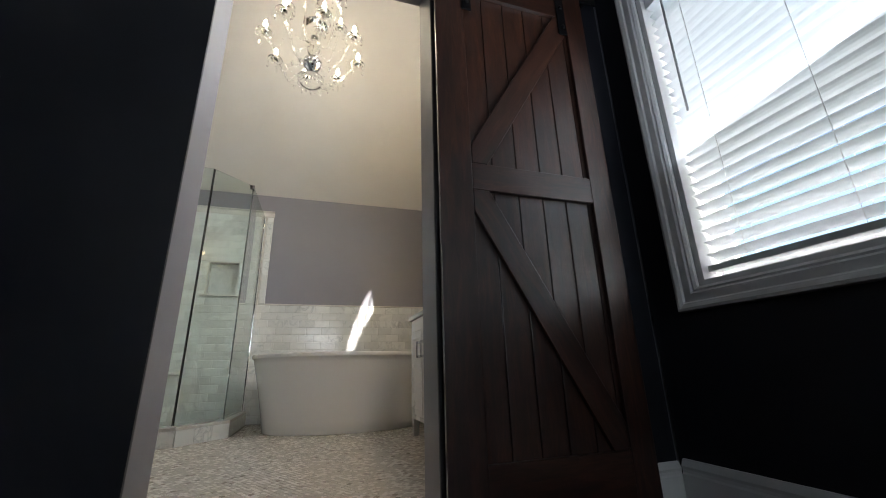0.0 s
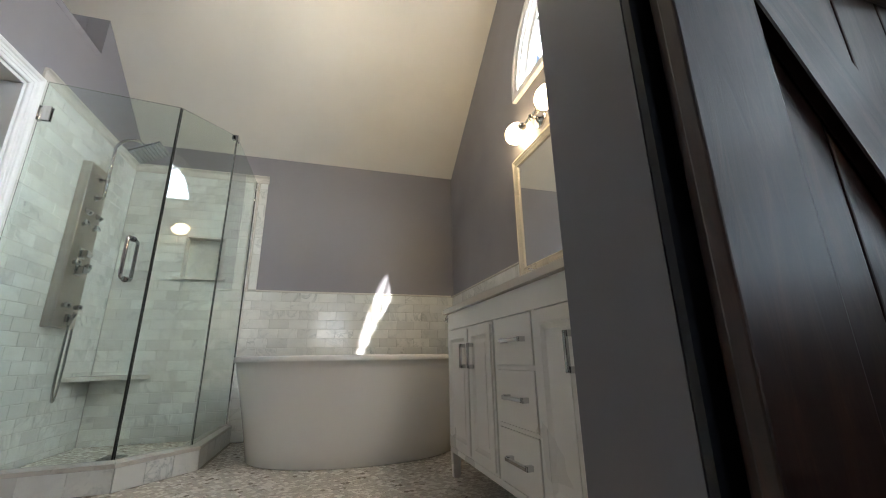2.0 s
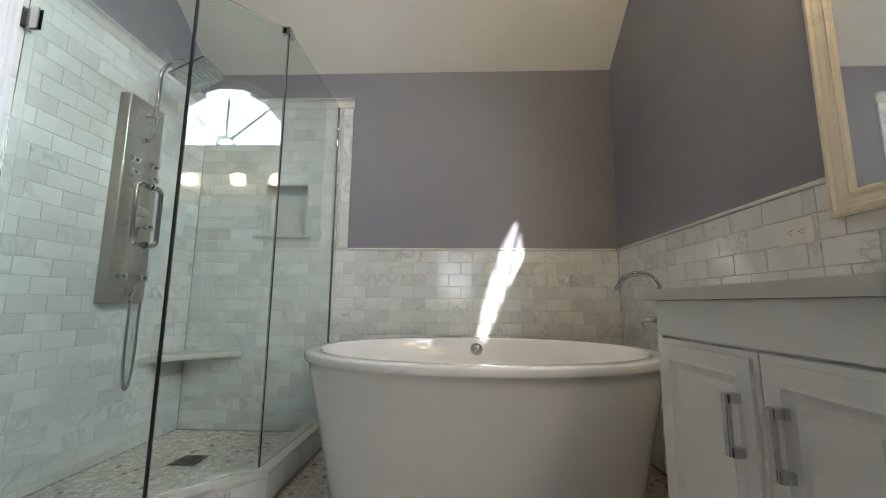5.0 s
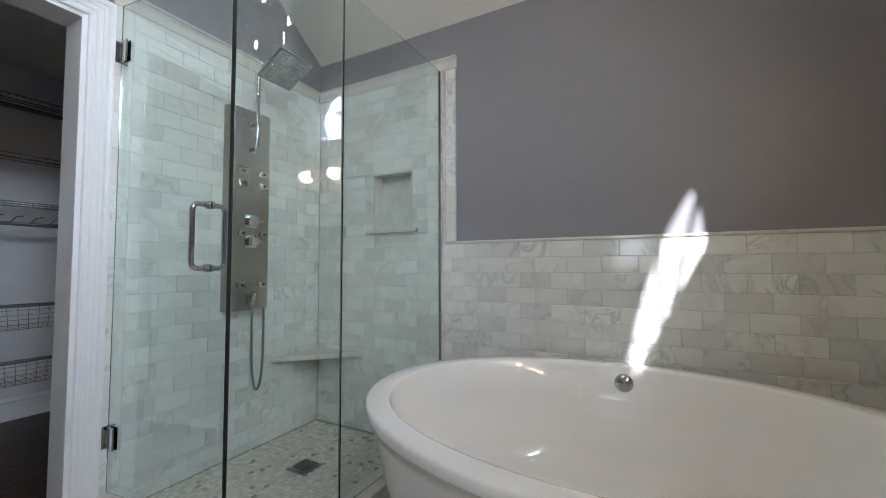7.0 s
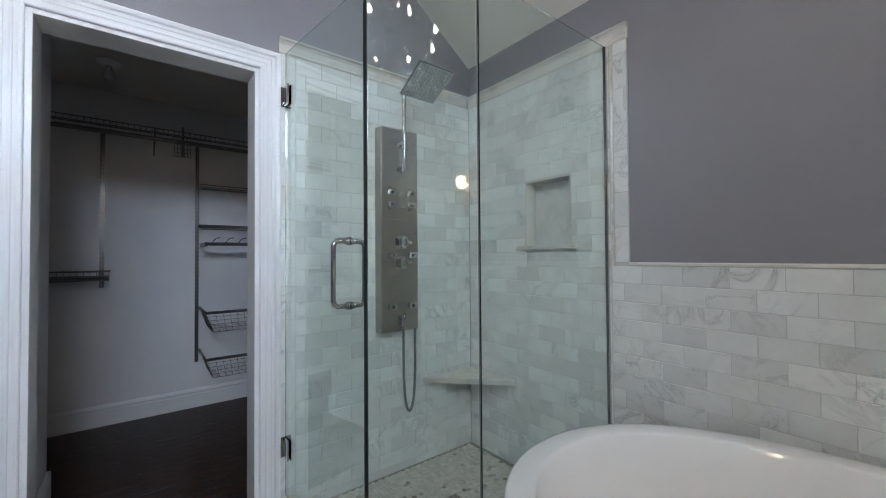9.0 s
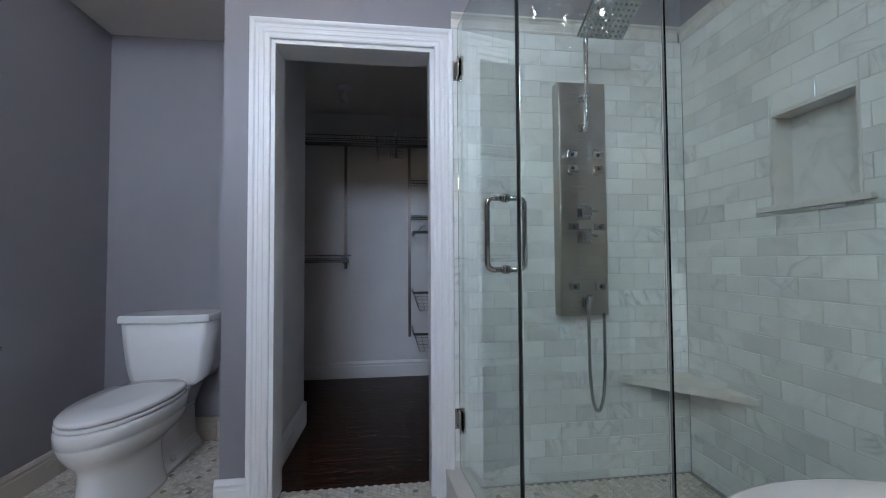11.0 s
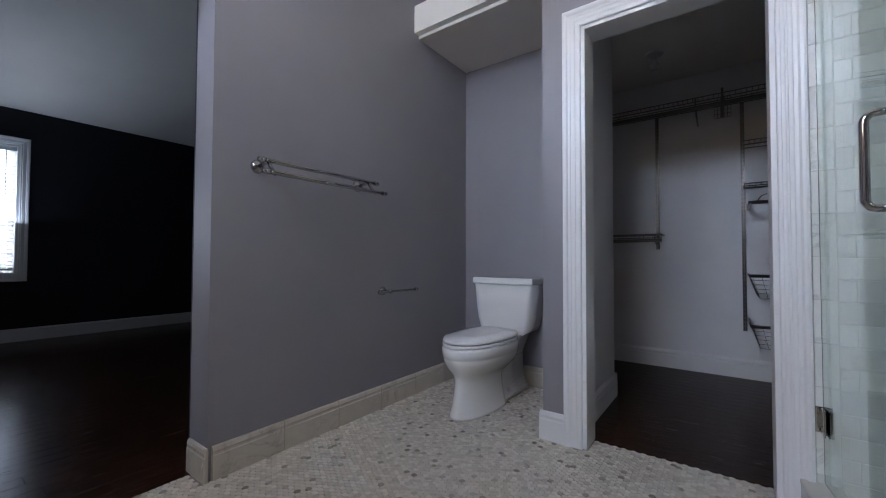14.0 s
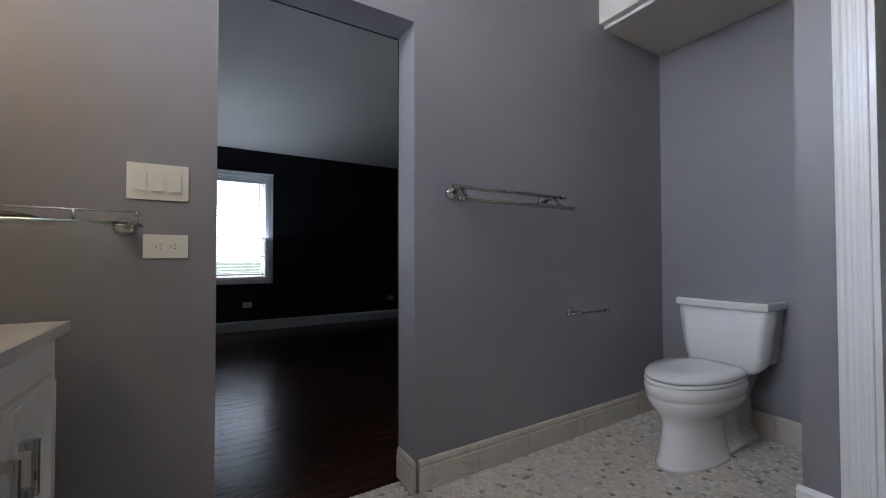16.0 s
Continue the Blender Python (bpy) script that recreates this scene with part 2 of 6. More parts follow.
def loft(bm, rings, close_first=True, close_last=True):
    """Skins rings of points that have one count."""
    vs = [[bm.verts.new(p) for p in ring] for ring in rings]
    n = len(vs[0])
    for a, b in zip(vs, vs[1:]):
        for k in range(n):
            bm.faces.new((a[k], a[(k + 1) % n], b[(k + 1) % n], b[k])).smooth = True
    if close_first:
        bm.faces.new(vs[0][::-1])
    if close_last:
        bm.faces.new(vs[-1])
    bmesh.ops.recalc_face_normals(bm, faces=bm.faces)
    return bm


def finish(bm, name, mat):
    bmesh.ops.recalc_face_normals(bm, faces=bm.faces)
    me = bpy.data.meshes.new(name)
    bm.to_mesh(me)
    bm.free()
    me.materials.append(mat)
    return me


def part(name, bm, mat, parent, label=""):
    ob = new(name, finish(bm, name, mat))
    ob.parent = parent
    if parent is not None:
        ob.matrix_parent_inverse = Matrix.Translation(parent.matrix_basis.translation).inverted() if parent.parent is None else Matrix.Identity(4)
    return tagged(ob, label)


def thing(name, label, category, at=(0, 0, 0), group=""):
    ob = new(name)
    ob.empty_display_size = 0.05
    ob.location = at
    return tagged(ob, label, category, group)


def structure(name, bm, mat, label, category):
    return tagged(new(name, finish(bm, name, mat)), label, category, kind="structure")


def B(*args, **kw):
    return box(bmesh.new(), *args, **kw)


# ---- plan, in metres ----
W, E, N, S = -1.545, 1.21, 4.65, 1.552          # inner faces of the bathroom walls
S2 = 1.378                                      # bedroom side of the entry wall
SLOPE, EAVE = 0.72, 2.41                        # the bathroom's sloped ceiling rises from the tub wall
DOOR_W, DOOR_E, DOOR_H = -0.370, 0.378, 2.058   # entry opening
CL_S, CL_N, CL_H = 2.692, 3.412, 2.04            # closet opening
ALC_N, ALC_W, ALC_Z = 2.495, -2.29, 2.44         # toilet alcove
LEDGE_Z, LEDGE_Y = 2.61, 3.90
BED_S, BED_W, BED_E = -2.9, -4.3, 1.21
CLO_W = -3.42
RIDGE = EAVE + SLOPE * (N - S)


def ceil_z(y):
    return EAVE + SLOPE * (N - y)


# ---- walls ----
def wall(name, boxes, mat, label):
    bm = bmesh.new()
    for b in boxes:
        box(bm, *b)
    return structure(name, bm, mat, label, "wall")


NB = N + 0.012                                   # painted face behind the tile
wall("wall_north", [(W - 0.3, E + 0.3, NB + 0.10, NB + 0.22, -0.1, 2.6), (W - 0.1, -1.10, NB, NB + 0.1, -0.1, 2.55), (-0.81, E + 0.15, NB, NB + 0.1, -0.1, 2.55),
                    (-1.10, -0.81, NB, NB + 0.1, -0.1, 1.245), (-1.10, -0.81, NB, NB + 0.1, 1.60, 2.55)], GREY, "grey violet painted wall behind the bathtub")
# east wall with a half-round window opening
ARC_Y, ARC_Z, ARC_R = 2.465, 2.30, 0.635


def east_wall():
    bm = bmesh.new()
    arc = [(ARC_Y + ARC_R * math.cos(a), ARC_Z + ARC_R * math.sin(a)) for a in (math.pi * k / 28 for k in range(29))]
    prism(bm, [(S - 0.13, -0.1), (N + 0.1, -0.1), (N + 0.1, ARC_Z), (S - 0.13, ARC_Z)], E + 0.012, E + 0.13, "x")
    prism(bm, [(N + 0.1, ARC_Z), (N + 0.1, ceil_z(N + 0.1) + 0.1), (ARC_Y, ceil_z(ARC_Y) + 0.1)] + arc[:15][::-1], E + 0.012, E + 0.13, "x")
    prism(bm, [(S - 0.13, ceil_z(S - 0.13) + 0.1), (S - 0.13, ARC_Z)] + arc[14:][::-1] + [(ARC_Y, ceil_z(ARC_Y) + 0.1)], E + 0.012, E + 0.13, "x")
    return structure("wall_east", bm, GREY, "grey violet painted gable wall with a half-round window", "wall")


east_wall()


def west_wall():
    bm = bmesh.new()
    wf = W - 0.012
    prism(bm, [(CL_N, -0.1), (N + 0.1, -0.1), (N + 0.1, ceil_z(N + 0.1) + 0.05), (LEDGE_Y, ceil_z(LEDGE_Y) + 0.05), (LEDGE_Y, LEDGE_Z), (CL_N, LEDGE_Z)], wf - 0.125, wf, "x")
    box(bm, wf - 0.125, wf, CL_S, CL_N, CL_H, LEDGE_Z)
    box(bm, wf - 0.125, wf, ALC_N, CL_S, -0.1, LEDGE_Z)
    return structure("wall_west", bm, GREY, "grey violet painted wall with the closet opening", "wall")


west_wall()
wall("wall_south", [(W - 1.2, DOOR_W, S2 + 0.012, S, -0.1, RIDGE + 0.1), (DOOR_E, E + 0.15, S2 + 0.012, S, -0.1, RIDGE + 0.1), (DOOR_W, DOOR_E, S2 + 0.012, S, DOOR_H, RIDGE + 0.1)],
     GREY, "grey violet painted wall with the doorway to the bedroom")
wall("wall_alcove", [(ALC_W - 0.12, ALC_W, S, 2.62, -0.1, ALC_Z)], GREY, "grey violet painted back wall of the toilet alcove")
wall("wall_partition", [(ALC_W - 0.12, W - 0.138, ALC_N, 2.62, -0.1, ALC_Z)], GREY, "grey violet painted partition between toilet and closet")
wall("wall_partition_closet", [(ALC_W - 0.13, W - 0.14, 2.622, 2.64, -0.1, 2.42)], CLOSET, "white painted closet side of the partition")
wall("soffit", [(ALC_W - 0.12, -1.64, S, ALC_N, ALC_Z + 0.002, 2.628)], CEILING, "pale painted soffit above the toilet")
wall("ledge", [(-3.5, W - 0.137, ALC_N + 0.001, LEDGE_Y, LEDGE_Z + 0.002, LEDGE_Z + 0.05), (W - 0.137, W - 0.012, ALC_N + 0.001, LEDGE_Y, LEDGE_Z + 0.002, LEDGE_Z + 0.05), (-3.5, ALC_W - 0.122, S, ALC_N, LEDGE_Z + 0.002, LEDGE_Z + 0.05)], GREY, "grey painted ledge above the closet")
wall("wall_ledge_return", [(-3.5, W - 0.14, LEDGE_Y, LEDGE_Y + 0.12, LEDGE_Z, ceil_z(LEDGE_Y) + 0.1), (-3.6, -3.5, S, LEDGE_Y + 0.1, LEDGE_Z, RIDGE + 0.2)], GREY, "grey painted return wall above the ledge")


def sloped_ceiling():
    bm = bmesh.new()
    prism(bm, [(N + 0.15, ceil_z(N + 0.15)), (S, ceil_z(S)), (S, ceil_z(S) + 0.12), (N + 0.15, ceil_z(N + 0.15) + 0.12)], -3.6, E + 0.3, "x")
    return structure("ceiling", bm, CEILING, "pale cream painted sloped cathedral ceiling", "ceiling")


sloped_ceiling()

# bedroom shell
wall("wall_bedroom_north", [(BED_W, DOOR_W, S2, S2 + 0.01, -0.1, 4.4), (DOOR_E, BED_E, S2, S2 + 0.01, -0.1, 4.4), (DOOR_W, DOOR_E, S2, S2 + 0.01, DOOR_H, 4.4)], NAVY, "navy painted bedroom wall round the doorway")
BW = dict(y0=0.29, y1=1.165, z0=0.692, z1=1.93)   # east bedroom window opening
wall("wall_bedroom_east", [(BED_E + 0.012, BED_E + 0.16, BED_S, BW["y0"], -0.1, 4.4), (BED_E + 0.012, BED_E + 0.16, BW["y1"], S2 - 0.001, -0.1, 4.4),
                           (BED_E + 0.012, BED_E + 0.16, BW["y0"], BW["y1"], -0.1, BW["z0"]), (BED_E + 0.012, BED_E + 0.16, BW["y0"], BW["y1"], BW["z1"], 4.4)], NAVY, "navy painted bedroom wall with a window")
BS = dict(x0=-0.315, x1=0.565, z0=0.72, z1=2.115)   # south bedroom window opening
wall("wall_bedroom_south", [(BED_W, BS["x0"], BED_S - 0.15, BED_S, -0.1, 2.6), (BS["x1"], BED_E + 0.15, BED_S - 0.15, BED_S, -0.1, 2.6),
                            (BS["x0"], BS["x1"], BED_S - 0.15, BED_S, -0.1, BS["z0"]), (BS["x0"], BS["x1"], BED_S - 0.15, BED_S, BS["z1"], 2.6)], NAVY, "navy painted far bedroom wall with a window")
wall("wall_bedroom_west", [(BED_W - 0.12, BED_W, BED_S - 0.15, S2, -0.1, 4.4)], NAVY, "navy painted bedroom wall")


def bedroom_ceiling():
    bm = bmesh.new()
    z = lambda y: 2.50 + 0.34 * (y - BED_S)
    prism(bm, [(BED_S - 0.2, z(BED_S - 0.2)), (S2, z(S2)), (S2, z(S2) + 0.1), (BED_S - 0.2, z(BED_S - 0.2) + 0.1)], BED_W - 0.1, BED_E + 0.2, "x")
    return structure("ceiling_bedroom", bm, CEILING, "pale painted sloped bedroom ceiling", "ceiling")


bedroom_ceiling()

# closet shell
wall("wall_closet_back", [(CLO_W - 0.12, CLO_W, S, 4.6, -0.1, 2.42)], CLOSET, "white painted back wall of the closet")
wall("wall_closet_north", [(CLO_W, W - 0.14, 4.5, 4.6, -0.1, 2.42)], CLOSET, "white painted side wall of the closet")
wall("wall_closet_south", [(CLO_W, ALC_W - 0.12, S, S + 0.1, -0.1, 2.42)], CLOSET, "white painted side wall of the closet")
wall("wall_closet_front", [(W - 0.155, W - 0.138, CL_N, 4.5, -0.1, 2.42), (W - 0.155, W - 0.138, CL_S, CL_N, CL_H, 2.42), (W - 0.155, W - 0.138, 2.64, CL_S, -0.1, 2.42)], CLOSET, "white painted inner face of the closet wall")
wall("wall_closet_inner", [(ALC_W - 0.14, ALC_W - 0.121, S + 0.1, 2.64, -0.1, 2.42)], CLOSET, "white painted closet wall behind the toilet alcove")
structure("ceiling_closet", B(CLO_W - 0.1, W - 0.14, S, 4.6, 2.42, 2.5), CEILING, "white painted flat closet ceiling", "ceiling")

# subfloors and ground
structure("floor", B(ALC_W - 0.1, E + 0.1, S2 + 0.06, N + 0.1, -0.06, -0.004), FLOOR_GROUT, "pale grout bed under hexagon marble mosaic", "floor")
structure("floor_bedroom", B(BED_W - 0.1, BED_E + 0.1, BED_S - 0.1, S2 + 0.058, -0.06, -0.012), BLACK, "dark bed under hardwood planks", "floor")
structure("floor_closet", B(CLO_W - 0.1, W - 0.09, S, 4.6, -0.06 - 0.05, -0.012 - 0.05), BLACK, "dark bed under closet hardwood", "floor")
structure("ground", B(-400, 400, -400, 400, -3.3, -3.2), LAWN, "green lawn outside the house", "ground")

# ---- trim ----
def door_trim():
    holder = thing("closet_door_casing", "white fluted wood casing round the closet opening", "door casing", (W, (CL_S + CL_N) / 2, 0))
    tagged(holder, kind="structure")
    x = W - 0.011
    prof = [(0.0, 0.0), (0.0, 0.011), (0.004, 0.0145), (0.012, 0.015), (0.015, 0.0135), (0.024, 0.0132), (0.027, 0.0155), (0.032, 0.0155), (0.035, 0.0138), (0.046, 0.0136), (0.049, 0.016), (0.055, 0.0165), (0.060, 0.0175), (0.067, 0.024), (0.076, 0.0265), (0.084, 0.025), (0.086, 0.021), (0.086, 0.0)]
    foot_s, foot_n = [(x + o, CL_S - u, 0.0) for u, o in prof], [(x + o, CL_N + u, 0.0) for u, o in prof]
    top_s, top_n = [(x + o, CL_S - u, CL_H + u) for u, o in prof], [(x + o, CL_N + u, CL_H + u) for u, o in prof]
    for name, a, b in (("side_casing", foot_s, top_s), ("side_casing", foot_n, top_n), ("head_casing", top_s, top_n)):
        bm = loft(bmesh.new(), [a, b])
        for f in bm.faces:
            f.smooth = False
        part(name, bm, TRIM, holder)
    part("jamb", B(W - 0.156, W - 0.010, CL_S - 0.001, CL_S + 0.018, 0, CL_H, bevel=0.002), TRIM, holder)
    part("jamb", B(W - 0.156, W - 0.010, CL_N - 0.018, CL_N + 0.001, 0, CL_H, bevel=0.002), TRIM, holder)
    part("head_jamb", B(W - 0.156, W - 0.010, CL_S + 0.018, CL_N - 0.018, CL_H - 0.018, CL_H + 0.001, bevel=0.002), TRIM, holder)


door_trim()


def skirting(name, mat, label, x0, x1, y0, y1, face, h=0.14, depth=0.017):
    """A baseboard with a stepped and rounded head. face: the way it looks (+x, -x, +y, -y)."""
    prof = [(0, 0), (depth, 0), (depth, h * 0.70), (depth * 0.8, h * 0.74), (depth * 0.8, h * 0.80), (depth * 0.95, h * 0.86), (depth * 0.6, h * 0.94), (depth * 0.3, h), (0, h)]
    bm = bmesh.new()
    if face[1] == "x":
        s = 1 if face[0] == "+" else -1
        prism(bm, [(x0 + s * a, b) for a, b in prof], y0, y1, "y")
    else:
        s = 1 if face[0] == "+" else -1
        prism(bm, [(y0 + s * a, b) for a, b in prof], x0, x1, "x")
    return structure(name, bm, mat, label, "baseboard")


def marble_skirting(name, x0, x1, y0, y1, face):
    """Marble base in separate lengths."""
    base = skirting(name, GROUT, "marble baseboard along the grey wall", x0, x1, y0, y1, face, 0.13, 0.008)
    a, b = (y0, y1) if face[1] == "x" else (x0, x1)
    n = max(1, round((b - a) / 0.305))
    for i in range(n):
        p, q = a + (b - a) * i / n + 0.001, a + (b - a) * (i + 1) / n - 0.001
        prof = [(0.002, 0.0), (0.016, 0.0), (0.016, 0.098), (0.013, 0.102), (0.013, 0.110), (0.015, 0.117), (0.011, 0.131), (0.006, 0.137), (0.002, 0.137)]
        s = 1 if face[0] == "+" else -1
        bm = bmesh.new()
        if face[1] == "x":
            prism(bm, [(x0 + s * u, v) for u, v in prof], p, q, "y")
        else:
            prism(bm, [(y0 + s * u, v) for u, v in prof], p, q, "x")
        part("base_piece", bm, BASE_MARBLE, base)


marble_skirting("baseboard_south", ALC_W, DOOR_W - 0.0165, S, S, "+y")
marble_skirting("baseboard_alcove", ALC_W, ALC_W, S + 0.017, ALC_N - 0.017, "+x")
marble_skirting("baseboard_partition", ALC_W, W - 0.012, ALC_N, ALC_N, "-y")
marble_skirting("baseboard_jamb", DOOR_W, DOOR_W, S2 + 0.02, S + 0.016, "+x")
skirting("baseboard_closet_pier", TRIM, "white baseboard on the narrow pier beside the closet casing", W - 0.012, 0, ALC_N - 0.016, CL_S - 0.0865, "+x", 0.14)
skirting("baseboard_bedroom_south", TRIM, "white baseboard along the far navy wall", BED_W, BED_E, BED_S, BED_S, "+y", 0.14)
skirting("baseboard_bedroom_east", TRIM, "white baseboard below the bedroom window", BED_E + 0.011, 0, BED_S, S2 - 0.02, "-x", 0.15)
skirting("baseboard_bedroom_north", TRIM, "white baseboard behind the barn door", DOOR_E + 0.02, BED_E, S2, S2, "-y", 0.14)
skirting("baseboard_bedroom_north_west", TRIM, "white baseboard along the navy wall", BED_W, DOOR_W - 0.02, S2, S2, "-y", 0.14)
skirting("baseboard_closet_back", TRIM, "white baseboard along the closet back wall", CLO_W, 0, S + 0.1, 4.5, "+x", 0.15)
skirting("baseboard_closet_partition", TRIM, "white baseboard on the closet side of the partition", ALC_W - 0.13, W - 0.16, 2.64, 2.64, "+y", 0.15)
skirting("baseboard_closet_inner", TRIM, "white baseboard in the closet", ALC_W - 0.14, 0, S + 0.1, 2.655, "-x", 0.15)


# ---- shower ----
GH, GA, GB, GN = (W + 0.008, 3.524), (-0.897, 3.600), (-0.634, 3.873), (-0.622, N)   # hinge side, door edge, corner, tub wall
CURB_H = 0.125


def shower_base():
    ob = structure("shower_pan", prism(bmesh.new(), [(W, 3.53), (-0.895, 3.600), (-0.665, 3.875), (-0.665, N), (W, N)], -0.003, 0.032), FLOOR_GROUT, "grout bed of the shower floor", "shower floor")
    curb = thing("shower_curb", "low marble curb round the neo-angle shower", "shower curb", (-0.9, 3.7, 0))
    tagged(curb, kind="structure")
    outer = [(W, 3.466), (-0.857, 3.530), (-0.588, 3.848), (-0.588, N)]
    inner = [(W, 3.560), (-0.902, 3.624), (-0.682, 3.884), (-0.682, N)]
    for i in range(3):
        a, b, c, d = outer[i], outer[i + 1], inner[i + 1], inner[i]
        part("curb_body", prism(bmesh.new(), [a, b, c, d], -0.002, CURB_H - 0.021), GROUT, curb)
    o2 = [(W, 3.456), (-0.853, 3.520), (-0.578, 3.845), (-0.578, N)]
    i2 = [(W, 3.570), (-0.906, 3.634), (-0.692, 3.887), (-0.692, N)]
    for i in range(3):
        bm = prism(bmesh.new(), [o2[i], o2[i + 1], i2[i + 1], i2[i]], CURB_H - 0.02, CURB_H)
        bmesh.ops.bevel(bm, geom=[e for e in bm.edges if abs(e.verts[0].co.z - e.verts[1].co.z) < 1e-4], offset=0.003, segments=2, affect="EDGES")
        part("curb_cap", bm, SLAB, curb, "polished marble cap")
    for i in range(3):
        p, q = Vector((*outer[i], 0)), Vector((*outer[i + 1], 0))
        d = (q - p)
        n = max(1, round(d.length / 0.155))
        out = Vector((d.y, -d.x, 0)).normalized() * 0.008
        for k in range(n):
            u, v = p + d * (k / n) + d.normalized() * 0.001, p + d * ((k + 1) / n) - d.normalized() * 0.001
            part("curb_tile", prism(bmesh.new(), [u[:2], v[:2], (v + out)[:2], (u + out)[:2]], 0.001, CURB_H - 0.021), TILE, curb)


shower_base()


def shower_enclosure():
    top = thing("shower_enclosure", "frameless clear glass neo-angle shower enclosure with a hinged door", "shower enclosure", (-0.9, 3.7, CURB_H))
    h0, h1 = CURB_H + 0.004, 2.135

    def pane(a, b, name, label):
        a, b = Vector((*a, 0)), Vector((*b, 0))
        d = (b - a).normalized()
        nrm = Vector((-d.y, d.x, 0)) * 0.005
        bm = prism(bmesh.new(), [(a - nrm)[:2], (b - nrm)[:2], (b + nrm)[:2], (a + nrm)[:2]], h0, h1)
        ob = part(name, bm, SHOWER_GLASS, top, label)
        ob.visible_shadow = False
        return ob
    pane(GH, (GA[0] - 0.006, GA[1] - 0.0005), "glass_door", "hinged clear glass door")
    pane((GA[0] + 0.004, GA[1] + 0.004), (GB[0] - 0.003, GB[1] - 0.005), "glass_panel", "fixed diagonal clear glass panel")
    pane((GB[0], GB[1] + 0.004), (GN[0], GN[1] - 0.002), "glass_panel", "fixed clear glass return panel")
    part("seal", B(GA[0] - 0.006, GA[0] + 0.0005, GA[1] - 0.006, GA[1] + 0.006, h0, h1), BLACK, top, "dark vertical door seal")
    part("seal", B(GB[0] - 0.0015, GB[0] + 0.0015, GB[1] - 0.002, GB[1] + 0.0015, h0, h1), material("grey_seal", (0.22, 0.25, 0.24), 0.2), top, "thin grey joint between the panes")
    part("wall_channel", B(GN[0] - 0.009, GN[0] + 0.009, N - 0.014, N - 0.001, CURB_H, h1), CHROME, top, "chrome wall channel")
    for z in (0.345, 1.932):
        bm = bmesh.new()
        box(bm, W + 0.0005, W + 0.006, GH[1] - 0.028, GH[1] + 0.028, z - 0.045, z + 0.045, bevel=0.002)
        box(bm, W + 0.006, W + 0.022, GH[1] - 0.013, GH[1] + 0.013, z - 0.03, z + 0.03, bevel=0.003)
        box(bm, W + 0.018, W + 0.062, GH[1] - 0.013, GH[1] - 0.0055, z - 0.045, z + 0.045, bevel=0.002)
        box(bm, W + 0.018, W + 0.062, GH[1] + 0.0055, GH[1] + 0.013, z - 0.045, z + 0.045, bevel=0.002)
        part("hinge", bm, CHROME, top, "chrome glass door hinge")
    hx, hy = GA[0] - 0.105, GA[1] - 0.011
    for s in (-1, 1):
        bm = bmesh.new()
        y0, y1 = hy + s * 0.005, hy + s * 0.062
        z0, z1 = 1.025, 1.255
        pts = [(hx, y0, z0)]
        for k in range(9):
            a = math.pi / 2 * k / 8
            pts.append((hx, y1 - s * 0.022 + s * 0.022 * math.sin(a), z0 + 0.022 - 0.022 * math.cos(a)))
        for k in range(9):
            a = math.pi / 2 * k / 8
            pts.append((hx, y1 - s * 0.022 + s * 0.022 * math.cos(a), z1 - 0.022 + 0.022 * math.sin(a)))
        pts.append((hx, y0, z1))
        tube(bm, pts, 0.0095, 14)
        for z in (z0, z1):
            tube(bm, [(hx, y0, z), (hx, y0 + s * 0.006, z)], 0.015, 16)
            tube(bm, [(hx, y0 + s * 0.008, z), (hx, y0 + s * 0.012, z)], 0.0135, 16)
        part("pull_handle", bm, CHROME, top, "chrome D-shaped pull handle")
    bm = bmesh.new()
    box(bm, GB[0] - 0.03, GB[0] + 0.012, GB[1] - 0.014, GB[1] + 0.012, h1 - 0.03, h1 + 0.008, bevel=0.003)
    box(bm, GB[0] - 0.010, GB[0] + 0.012, GB[1] - 0.01, GB[1] + 0.045, h1 - 0.028, h1 + 0.006, bevel=0.003)
    part("corner_clip", bm, CHROME, top, "chrome corner clamp")


shower_enclosure()


def shower_bench():
    bm = prism(bmesh.new(), [(W, N - 0.37), (W + 0.37, N), (W, N)], 0.475, 0.505)
    bmesh.ops.bevel(bm, geom=list(bm.edges), offset=0.004, segments=2, affect="EDGES")
    ob = new("corner_bench", finish(bm, "corner_bench", SLAB))
    tagged(ob, "polished white marble corner shelf in the shower", "shower bench")


shower_bench()


